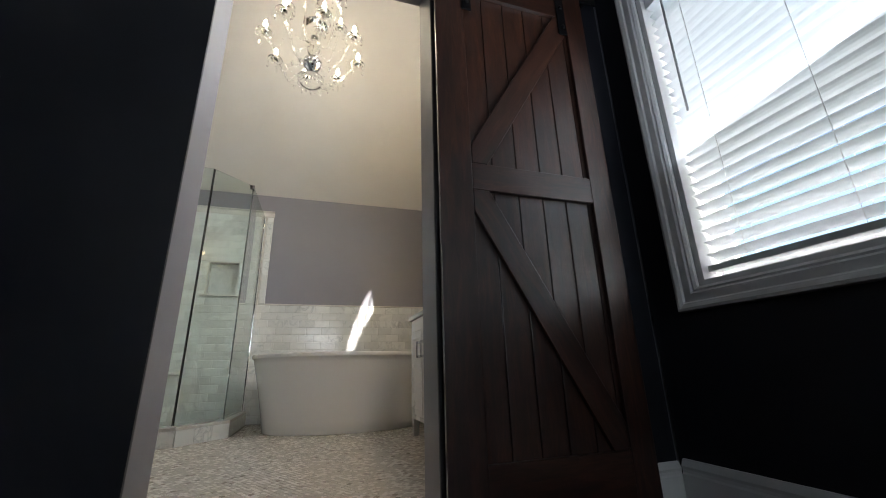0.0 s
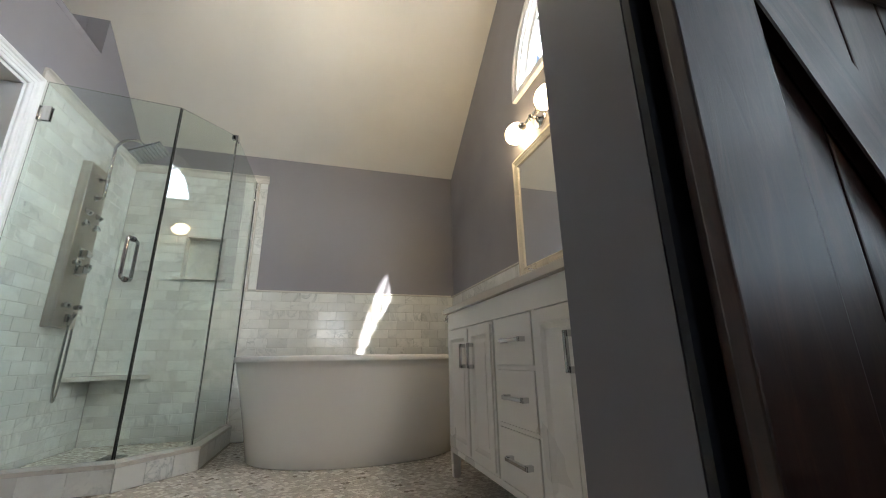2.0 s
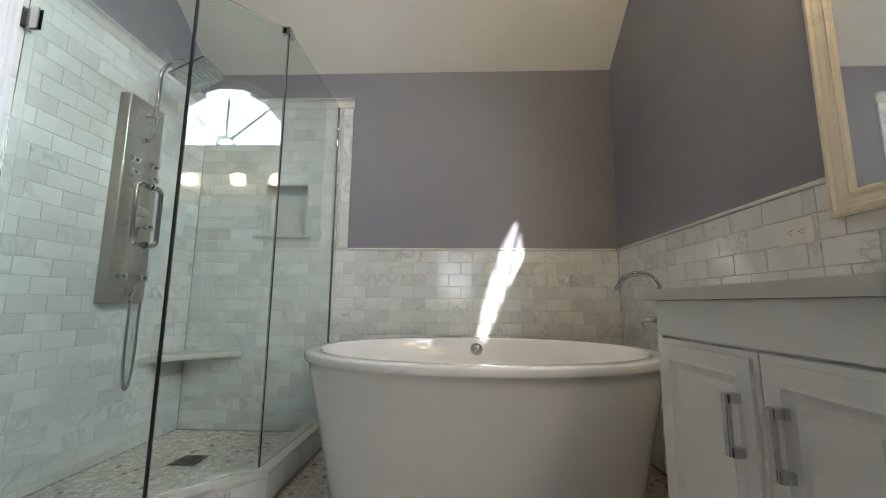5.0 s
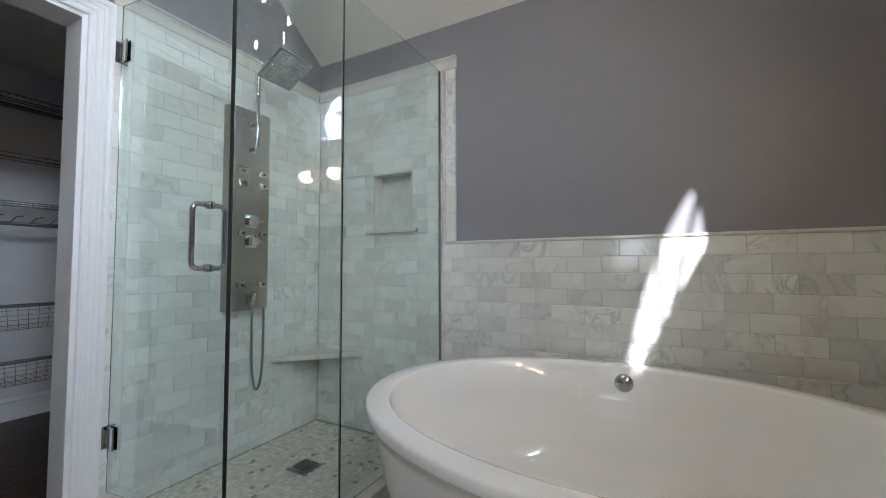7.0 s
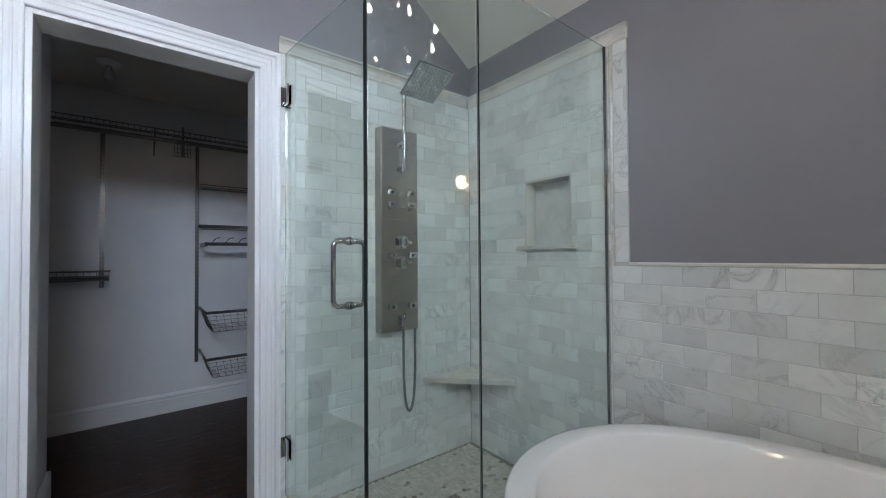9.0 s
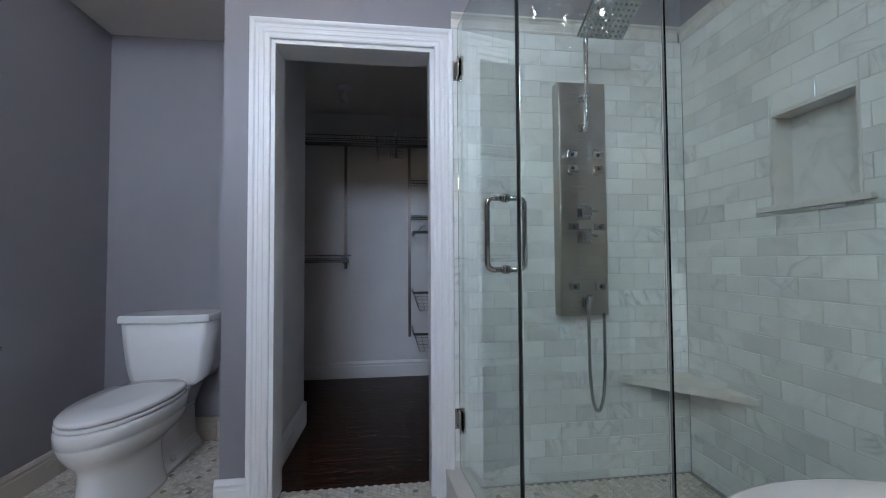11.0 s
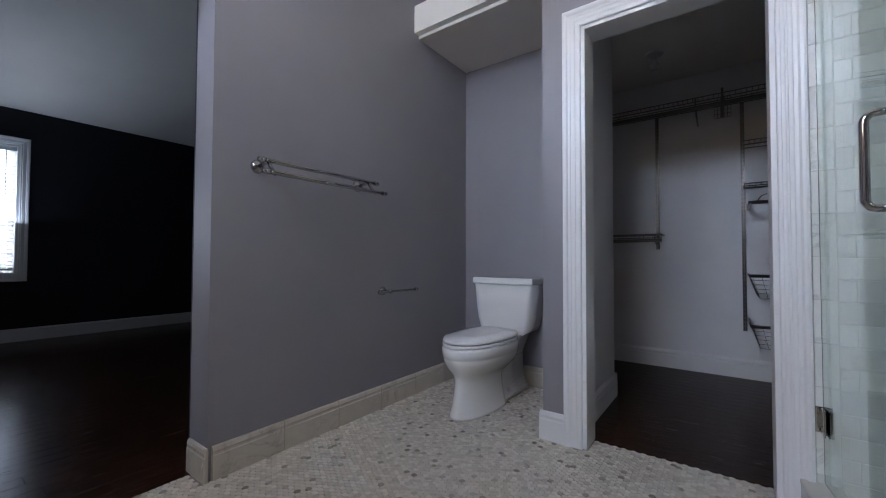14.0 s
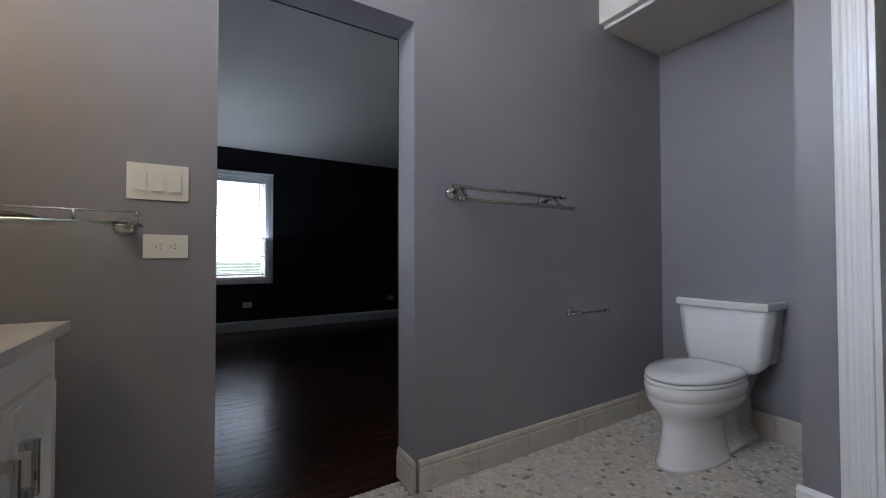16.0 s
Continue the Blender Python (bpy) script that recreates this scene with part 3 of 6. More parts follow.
def shower_panel():
    at = (W + 0.03, 4.08, 1.33)
    top = thing("shower_tower", "brushed steel shower tower with body jets and knobs", "shower tower", at)
    x1, y0, y1, z0, z1 = W + 0.055, 3.985, 4.217, 0.80, 1.882
    bm = prism(bmesh.new(), [(W + 0.001, y0 - 0.006), (x1 - 0.004, y0), (x1, y0 + 0.005), (x1, y1 - 0.005), (x1 - 0.004, y1), (W + 0.001, y1 + 0.006)], z0, z1)
    bmesh.ops.bevel(bm, geom=[e for e in bm.edges], offset=0.002, segments=1, affect="EDGES")
    part("body", bm, STEEL, top)
    yc = (y0 + y1) / 2
    for z, tilt in ((1.555, 35), (1.46, -25), (1.205, 0), (0.935, 0)):
        for s in (-1, 1):
            m = pose(x1, yc + s * 0.062, z, 0, 90 + tilt, 0)
            bm = bmesh.new()
            turned(bm, [(0.0, -0.01), (0.014, -0.01), (0.014, 0.018), (0.011, 0.02), (0.0, 0.02)], seg=16, m=m)
            c = bmesh.ops.create_cube(bm, size=1)["verts"]
            bmesh.ops.scale(bm, vec=(0.030, 0.044, 0.012), verts=c)
            bmesh.ops.transform(bm, matrix=m @ Matrix.Translation((0, 0, 0.026)), verts=c)
            jet = part("body_jet", bm, CHROME, top, "chrome swivel body jet")
            bm = bmesh.new()
            turned(bm, [(0, 0.0335), (0.009, 0.0335), (0.009, 0.0325), (0, 0.0325)], seg=12, m=m)
            part("nozzle", bm, BLACK, jet)
    for z in (1.275, 1.165):
        bm = B(x1, x1 + 0.006, yc - 0.034, yc + 0.034, z - 0.034, z + 0.034, bevel=0.002)
        plate = part("knob_plate", bm, CHROME, top, "square chrome plate")
        bm = B(x1 + 0.006, x1 + 0.042, yc - 0.022, yc + 0.022, z - 0.022, z + 0.022, bevel=0.004)
        box(bm, x1 + 0.034, x1 + 0.042, yc - 0.014, yc + 0.048, z - 0.008, z + 0.008, bevel=0.003)
        part("knob", bm, CHROME, plate, "square chrome knob with a lever")
    # overhead arm and rain head
    bm = bmesh.new()
    ax, ay = x1 + 0.045, yc
    pts = [(x1, ay, 1.665), (ax - 0.01, ay, 1.665), (ax, ay, 1.675)]
    pts += [(ax, ay, 1.675 + 0.36 * k / 6) for k in range(1, 7)]
    R = 0.095
    pts += [(ax + R - R * math.cos(a), ay, 2.035 + R * math.sin(a)) for a in (math.radians(150) * k / 14 for k in range(1, 15))]
    tube(bm, pts, 0.0105, 14)
    part("shower_arm", bm, CHROME, top, "curved chrome shower arm")
    bm = bmesh.new()
    tube(bm, [(x1, ay, 1.80), (ax, ay, 1.80)], 0.008, 10)
    tube(bm, [(x1 - 0.001, ay, 1.80), (x1 + 0.008, ay, 1.80)], 0.017, 16)
    tube(bm, [(ax, ay, 1.79), (ax, ay, 1.81)], 0.015, 14)
    part("arm_bracket", bm, CHROME, top)
    part("arm_flange", tube(bmesh.new(), [(x1 - 0.001, ay, 1.665), (x1 + 0.01, ay, 1.665)], 0.02, 16), CHROME, top)
    m = pose(ax + 2 * R + 0.02, ay, 2.045, 0, -28, 0)
    bm = bmesh.new()
    c = bmesh.ops.create_cube(bm, size=1)["verts"]
    bmesh.ops.scale(bm, vec=(0.205, 0.205, 0.012), verts=c)
    bmesh.ops.bevel(bm, geom=list(bm.edges), offset=0.004, segments=2, affect="EDGES")
    turned(bm, [(0.0, 0.03), (0.014, 0.03), (0.02, 0.006), (0.0, 0.006)], seg=16)
    bmesh.ops.transform(bm, matrix=m, verts=bm.verts)
    head = part("rain_head", bm, CHROME, top, "square chrome rain shower head")
    bm = bmesh.new()
    for i in range(9):
        for j in range(9):
            turned(bm, [(0, -0.0095), (0.0045, -0.0095), (0.006, -0.0058)], seg=6, m=m @ Matrix.Translation(((i - 4) * 0.0215, (j - 4) * 0.0215, 0)))
    part("nozzles", bm, material("grey_rubber", (0.22, 0.23, 0.24), 0.5), head, "grey rubber spray nozzles")
    # hand shower and hose
    bm = bmesh.new()
    box(bm, x1, x1 + 0.018, yc - 0.016, yc + 0.016, z0 + 0.035, z0 + 0.085, bevel=0.003)
    tube(bm, [(x1 + 0.02, yc, z0 + 0.02), (x1 + 0.03, yc, z0 + 0.055), (x1 + 0.045, yc, z0 + 0.095)], 0.012, 12)
    part("hand_shower_holder", bm, CHROME, top)
    bm = bmesh.new()
    pts = [(x1 + 0.022, yc, z0 + 0.03)]
    for k in range(25):
        u = k / 24
        a = math.pi * u
        pts.append((x1 + 0.02 - 0.02 * u, yc + 0.005 + 0.043 * (1 - math.cos(a)), z0 + 0.0 - 0.43 * math.sin(a) ** 0.55))
    pts.append((x1 - 0.01, yc + 0.092, z0 + 0.02))
    tube(bm, pts, 0.0075, 10)
    part("hose", bm, CHROME, top, "flexible chrome shower hose")


shower_panel()


def drain():
    x, y, z = -1.13, 4.17, 0.044
    top = thing("shower_drain", "square steel drain in the shower floor", "drain", (x, y, z))
    part("frame", B(x - 0.055, x + 0.055, y - 0.055, y + 0.055, z - 0.006, z - 0.001, bevel=0.001), STEEL, top)
    bm = bmesh.new()
    for i in range(7):
        u = -0.042 + 0.014 * i
        box(bm, x + u - 0.004, x + u + 0.004, y - 0.045, y + 0.045, z - 0.001, z + 0.0015)
    part("grate", bm, material("drain_grate", (0.16, 0.15, 0.14), 0.35, 0.9), top, "dark slotted grate")


drain()


# ---- bathtub ----
TUB = dict(x=0.305, y=4.03, a=0.80, b=0.585, z=0.614)


def oval(a, b, z, n=72, p=2.1):
    out = []
    for k in range(n):
        t = 2 * math.pi * k / n
        c, s = math.cos(t), math.sin(t)
        out.append((TUB["x"] + a * math.copysign(abs(c) ** (2 / p), c), TUB["y"] + b * math.copysign(abs(s) ** (2 / p), s), z))
    return out


def bathtub():
    x, y, a, b, z = (TUB[k] for k in "xyabz")
    top = thing("bathtub", "white oval freestanding bathtub with a thick rim", "bathtub", (x, y, 0))
    bm = bmesh.new()
    rings = [oval(a - 0.135, b - 0.15, 0.0), oval(a - 0.128, b - 0.143, 0.006), oval(a - 0.115, b - 0.125, 0.10), oval(a - 0.072, b - 0.075, 0.32), oval(a - 0.022, b - 0.022, 0.54), oval(a - 0.012, b - 0.012, z - 0.036),
             oval(a - 0.002, b - 0.002, z - 0.034), oval(a, b, z - 0.028), oval(a, b, z - 0.008), oval(a - 0.003, b - 0.003, z - 0.002), oval(a - 0.01, b - 0.01, z),
             oval(a - 0.065, b - 0.065, z), oval(a - 0.072, b - 0.072, z - 0.002), oval(a - 0.078, b - 0.078, z - 0.01), oval(a - 0.11, b - 0.10, z - 0.14), oval(a - 0.17, b - 0.15, z - 0.33), oval(a - 0.22, b - 0.20, z - 0.41), oval(a - 0.32, b - 0.29, z - 0.435), oval(0.06, 0.05, z - 0.44)]
    loft(bm, rings)
    part("shell", bm, ACRYLIC, top)
    m = pose(x, y + b - 0.086, z - 0.065, 78, 0, 0)
    bm = turned(bmesh.new(), [(0.0, 0.016), (0.016, 0.016), (0.024, 0.012), (0.034, 0.010), (0.036, 0.004), (0.036, -0.004), (0.0, -0.004)], seg=28, m=m)
    part("overflow", bm, CHROME, top, "round chrome overflow cover")
    bm = turned(bmesh.new(), [(0.0, 0.006), (0.03, 0.006), (0.034, 0.002), (0.034, -0.004), (0, -0.004)], (x, y, z - 0.438), 24)
    part("drain", bm, CHROME, top, "round chrome waste")


bathtub()


def tub_filler():
    x, y = 1.165, 4.08
    top = thing("tub_filler", "floor-standing chrome gooseneck tub filler", "faucet", (x, y, 0))
    bm = bmesh.new()
    turned(bm, [(0, 0), (0.036, 0), (0.036, 0.012), (0.024, 0.02), (0.02, 0.05), (0.02, 0.70), (0.022, 0.705), (0.022, 0.80), (0.014, 0.81), (0.0, 0.81)], (x, y, 0), 20)
    part("post", bm, CHROME, top)
    bm = bmesh.new()
    R = 0.095
    dx, dy = -0.85, 0.52
    pts = [(x, y, 0.80), (x, y, 0.875)]
    for k in range(1, 17):
        a = math.radians(165) * k / 16
        u = R - R * math.cos(a)
        pts.append((x + dx * u, y + dy * u, 0.875 + R * math.sin(a)))
    tube(bm, pts, 0.013, 16)
    end = Vector(pts[-1])
    tube(bm, [end + Vector((0, 0, 0.006)), end + Vector((dx * 0.008, dy * 0.008, -0.03))], 0.0155, 16)
    part("spout", bm, CHROME, top)
    bm = bmesh.new()
    tube(bm, [(x, y, 0.745), (x - 0.075, y + 0.03, 0.745)], 0.014, 14)
    tube(bm, [(x - 0.075, y + 0.03, 0.752), (x - 0.085, y + 0.034, 0.68)], 0.0075, 10)
    part("hand_shower", bm, CHROME, top)
    bm = bmesh.new()
    tube(bm, [(x, y, 0.765), (x - 0.02, y - 0.05, 0.775)], 0.011, 12)
    part("lever", bm, CHROME, top)


tub_filler()


# ---- vanity ----
VX, VY0, VY1, VZ = 0.735, 1.70, 3.262, 0.855


def raised_frame(bm, y0, y1, z0, z1, x, w=0.05, lift=0.008):
    """A mitred frame moulding on a face that looks -x."""
    if w > 0:
        ring = lambda o, d: [(x - d, y0 + o, z0 + o), (x - d, y1 - o, z0 + o), (x - d, y1 - o, z1 - o), (x - d, y0 + o, z1 - o)]
        rs = [ring(0.0, 0.0), ring(0.0, lift), ring(w * 0.55, lift), ring(w * 0.68, lift * 1.25), ring(w * 0.85, lift * 0.5), ring(w, 0.0)]
        vs = [[bm.verts.new(p) for p in r] for r in rs]
        for a, b in zip(vs, vs[1:]):
            for i in range(4):
                bm.faces.new((a[i], a[(i + 1) % 4], b[(i + 1) % 4], b[i]))


def bar_pull(parent, x, y, z, length, vertical):
    """A squared chrome bar pull with two blocks."""
    bm = bmesh.new()
    for s in (-1, 1):
        oy, oz = (0, s * (length / 2 - 0.008)) if vertical else (s * (length / 2 - 0.008), 0)
        box(bm, x - 0.024, x, y + oy - 0.009, y + oy + 0.009, z + oz - 0.009, z + oz + 0.009, bevel=0.0015)
    hy, hz = (0.0065, length / 2) if vertical else (length / 2, 0.0065)
    box(bm, x - 0.030, x - 0.019, y - hy, y + hy, z - hz, z + hz, bevel=0.002)
    return part("handle", bm, CHROME, parent, "squared chrome bar pull")


def vanity():
    top = thing("vanity_cabinet", "white painted double vanity with panelled doors and three drawers", "vanity", (0.97, 2.47, 0))
    bm = bmesh.new()
    box(bm, VX + 0.012, E - 0.012, VY0 + 0.005, VY1 - 0.005, 0.14, 0.80)
    part("carcass", bm, CABINET, top)
    fr = bmesh.new()
    box(fr, VX, VX + 0.02, VY0, VY1, 0.735, 0.825, bevel=0.002)
    part("top_rail", fr, CABINET, top)
    part("bottom_rail", B(VX, VX + 0.02, VY0, VY1, 0.12, 0.145, bevel=0.002), CABINET, top)
    for a, b in ((VY0, VY0 + 0.028), (2.277, 2.298), (2.597, 2.620), (VY1 - 0.028, VY1)):
        part("stile", B(VX - 0.001, VX + 0.02, a, b, 0.145, 0.735, bevel=0.002), CABINET, top)
    for x in (VX, E - 0.06):
        for y in (VY0, VY1 - 0.045):
            bm = bmesh.new()
            loft(bm, [[(x + 0.006, y + 0.006, 0), (x + 0.039, y + 0.006, 0), (x + 0.039, y + 0.039, 0), (x + 0.006, y + 0.039, 0)], [(x, y, 0.13), (x + 0.045, y, 0.13), (x + 0.045, y + 0.045, 0.13), (x, y + 0.045, 0.13)]])
            for f in bm.faces:
                f.smooth = False
            part("leg", bm, CABINET, top)
    for y in (VY0 + 0.001, VY1 - 0.001):
        bm = B(VX + 0.02, E - 0.012, y - 0.009, y + 0.009, 0.13, 0.825, bevel=0.002)
        part("side_panel", bm, CABINET, top)
    doors = [(2.903, 3.233, 2.952), (2.624, 2.899, 2.846), (2.009, 2.273, 2.056), (1.731, 2.005, 1.958)]
    for y0, y1, hy in doors:
        bm = B(VX - 0.006, VX + 0.011, y0, y1, 0.150, 0.730, bevel=0.002)
        door = part("door", bm, CABINET, top, "panelled white door")
        bm = bmesh.new()
        raised_frame(bm, y0 + 0.012, y1 - 0.012, 0.162, 0.718, VX - 0.0055, 0.055)
        part("panel_moulding", bm, CABINET, door)
        bm = bmesh.new()
        box(bm, VX - 0.0085, VX - 0.0055, y0 + 0.082, y1 - 0.082, 0.232, 0.648, bevel=0.001)
        part("raised_panel", bm, CABINET, door)
        bar_pull(door, VX - 0.012, hy, 0.594, 0.112, True)
    for z0, z1 in ((0.555, 0.730), (0.350, 0.537), (0.150, 0.332)):
        bm = B(VX - 0.004, VX + 0.011, 2.302, 2.593, z0, z1, bevel=0.002)
        d = part("drawer", bm, CABINET, top, "flat white drawer front")
        bar_pull(d, VX - 0.004, 2.426, (z0 + z1) / 2, 0.155, False)
    for z in (0.537, 0.332):
        part("drawer_rail", B(VX - 0.001, VX + 0.02, 2.298, 2.597, z + 0.002, z + 0.016, bevel=0.001), CABINET, top)


vanity()


def worktop():
    """A stone slab with a built-down edge strip along its front and open end."""
    top = thing("worktop", "pale stone countertop with a squared edge on the vanity", "countertop", (0.96, 2.44, 0.8255))
    part("slab", B(VX - 0.019, E - 0.0135, VY0 - 0.014, VY1 + 0.014, 0.8255, VZ, bevel=0.002), QUARTZ, top)
    part("front_edge", B(VX - 0.025, VX - 0.0185, VY0 - 0.02, VY1 + 0.02, 0.8255, VZ - 0.0005, bevel=0.002), QUARTZ, top)
    for y0, y1 in ((VY0 - 0.02, VY0 - 0.0135), (VY1 + 0.0135, VY1 + 0.02)):
        part("end_edge", B(VX - 0.0185, E - 0.0135, y0, y1, 0.8255, VZ - 0.0005, bevel=0.002), QUARTZ, top)


worktop()


def sink(y):
    top = thing("sink", "white undermount oval sink basin", "sink", (0.95, y, VZ))
    bm = bmesh.new()
    ring = lambda a, b, z: [(0.93 + a * math.cos(t), y + b * math.sin(t), z) for t in (2 * math.pi * k / 32 for k in range(32))]
    loft(bm, [ring(0.165, 0.215, VZ + 0.001), ring(0.165, 0.215, VZ + 0.003), ring(0.155, 0.205, VZ + 0.003), ring(0.12, 0.16, VZ + 0.0015), ring(0.02, 0.02, VZ + 0.001)])
    part("basin", bm, CERAMIC, top)


def basin_faucet(y):
    x = 1.105
    top = thing("basin_faucet", "chrome single-lever basin faucet on the countertop", "faucet", (x, y, VZ), "vanity faucets")
    bm = bmesh.new()
    turned(bm, [(0, 0), (0.027, 0), (0.027, 0.006), (0.022, 0.01), (0.021, 0.11), (0.0235, 0.125), (0.0, 0.128)], (x, y, VZ), 22)
    part("body", bm, CHROME, top)
    bm = bmesh.new()
    loft(bm, [[(x - 0.01, y - 0.017, VZ + 0.075), (x - 0.01, y + 0.017, VZ + 0.075), (x - 0.01, y + 0.017, VZ + 0.112), (x - 0.01, y - 0.017, VZ + 0.112)],
              [(x - 0.08, y - 0.016, VZ + 0.098), (x - 0.08, y + 0.016, VZ + 0.098), (x - 0.08, y + 0.016, VZ + 0.119), (x - 0.08, y - 0.016, VZ + 0.119)],
              [(x - 0.125, y - 0.015, VZ + 0.098), (x - 0.125, y + 0.015, VZ + 0.098), (x - 0.13, y + 0.015, VZ + 0.113), (x - 0.13, y - 0.015, VZ + 0.113)]])
    bmesh.ops.bevel(bm, geom=list(bm.edges), offset=0.004, segments=2, affect="EDGES")
    turned(bm, [(0, -0.012), (0.011, -0.012), (0.011, 0.004), (0, 0.004)], (x - 0.113, y, VZ + 0.096), 14)
    part("spout", bm, CHROME, top)
    bm = bmesh.new()
    loft(bm, [[(x + 0.022, y - 0.018, VZ + 0.129), (x + 0.022, y + 0.018, VZ + 0.129), (x + 0.022, y + 0.018, VZ + 0.142), (x + 0.022, y - 0.018, VZ + 0.142)],
              [(x - 0.075, y - 0.012, VZ + 0.155), (x - 0.075, y + 0.012, VZ + 0.155), (x - 0.075, y + 0.012, VZ + 0.162), (x - 0.075, y - 0.012, VZ + 0.162)]])
    bmesh.ops.bevel(bm, geom=list(bm.edges), offset=0.003, segments=2, affect="EDGES")
    part("lever", bm, CHROME, top)


for fy in (2.825, 2.04):
    sink(fy)
    basin_faucet(fy)


# ---- mirrors and sconces ----
def framed_mirror(y0, y1, z0, z1):
    x0 = E - 0.0005
    top = thing("wall_mirror", "rectangular mirror in a moulded cream marble frame above the vanity", "mirror", (x0, (y0 + y1) / 2, z0), "vanity mirrors")
    w = 0.062
    prof = [(0, 0), (0, 0.018), (0.006, 0.024), (0.016, 0.026), (0.022, 0.020), (0.03, 0.020), (0.038, 0.016), (0.048, 0.014), (0.056, 0.018), (w, 0.014), (w, 0)]
    cs = [(y0, z0, 1, 1), (y1, z0, -1, 1), (y1, z1, -1, -1), (y0, z1, 1, -1)]
    for i in range(4):
        a, b = cs[i], cs[(i + 1) % 4]
        bm = bmesh.new()
        loft(bm, [[(x0 - o, c[0] + c[2] * u, c[1] + c[3] * u) for u, o in prof] for c in (a, b)])
        for f in bm.faces:
            f.smooth = False
        part("frame_piece", bm, FRAME_MARBLE, top)
    part("mirror_pane", B(x0 - 0.008, x0 - 0.001, y0 + w - 0.004, y1 - w + 0.004, z0 + w - 0.004, z1 - w + 0.004), MIRROR, top)


framed_mirror(2.525, 3.225, 1.046, 1.836)
framed_mirror(1.690, 2.398, 1.046, 1.836)


def sconce(y):
    z = 1.955
    xw = E + 0.012
    top = thing("wall_sconce", "chrome two-light wall sconce with lit opal glass globes", "wall lamp", (xw, y, z), "vanity sconces")
    m = pose(xw, y, z, 0, -90, 0)
    bm = turned(bmesh.new(), [(0, 0.03), (0.02, 0.03), (0.03, 0.022), (0.045, 0.018), (0.058, 0.010), (0.06, 0), (0, 0)], seg=28, m=m)
    part("back_plate", bm, CHROME, top)
    bm = bmesh.new()
    tube(bm, [(xw - 0.02, y, z), (xw - 0.075, y, z)], 0.013, 14)
    for s in (-1, 1):
        tube(bm, [(xw - 0.072, y, z), (xw - 0.072, y + s * 0.05, z - 0.008), (xw - 0.072, y + s * 0.085, z)], 0.009, 12)
        turned(bm, [(0, 0.0), (0.014, 0.0), (0.027, 0.02), (0.032, 0.035), (0.0, 0.035)], seg=20, m=pose(xw - 0.072, y + s * 0.075, z, -90 * s, 0, 0))
    turned(bm, [(0, -0.03), (0.006, -0.026), (0.011, -0.016), (0.006, -0.008), (0.013, 0.0), (0.013, 0.012), (0, 0.02)], (xw - 0.072, y, z), 14)
    part("arm", bm, CHROME, top)
    for s in (-1, 1):
        prof = [(0.024, 0), (0.03, 0.008), (0.05, 0.03), (0.062, 0.06), (0.065, 0.085), (0.06, 0.115), (0.045, 0.14), (0.024, 0.153), (0, 0.156)]
        bm = turned(bmesh.new(), prof, seg=26, m=pose(xw - 0.072, y + s * 0.105, z, -90 * s, 0, 0))
        part("globe", bm, LAMP, top, "lit opal glass globe")


sconce(2.88)
sconce(2.04)


# ---- windows ----
def placed(bm, m):
    bmesh.ops.transform(bm, matrix=m, verts=bm.verts)
    return bm


def mould(bm, prof, w, h, m=None):
    """A mitred moulded frame round an opening w by h (local: x across, z up, y into the room)."""
    cs = [(-w / 2, 0, -1, -1), (w / 2, 0, 1, -1), (w / 2, h, 1, 1), (-w / 2, h, -1, 1)]
    for i in range(4):
        a, b = cs[i], cs[(i + 1) % 4]
        loft(bm, [[(c[0] + c[2] * u, o, c[1] + c[3] * u) for u, o in prof] for c in (a, b)])
    for f in bm.faces:
        f.smooth = False
    return bm


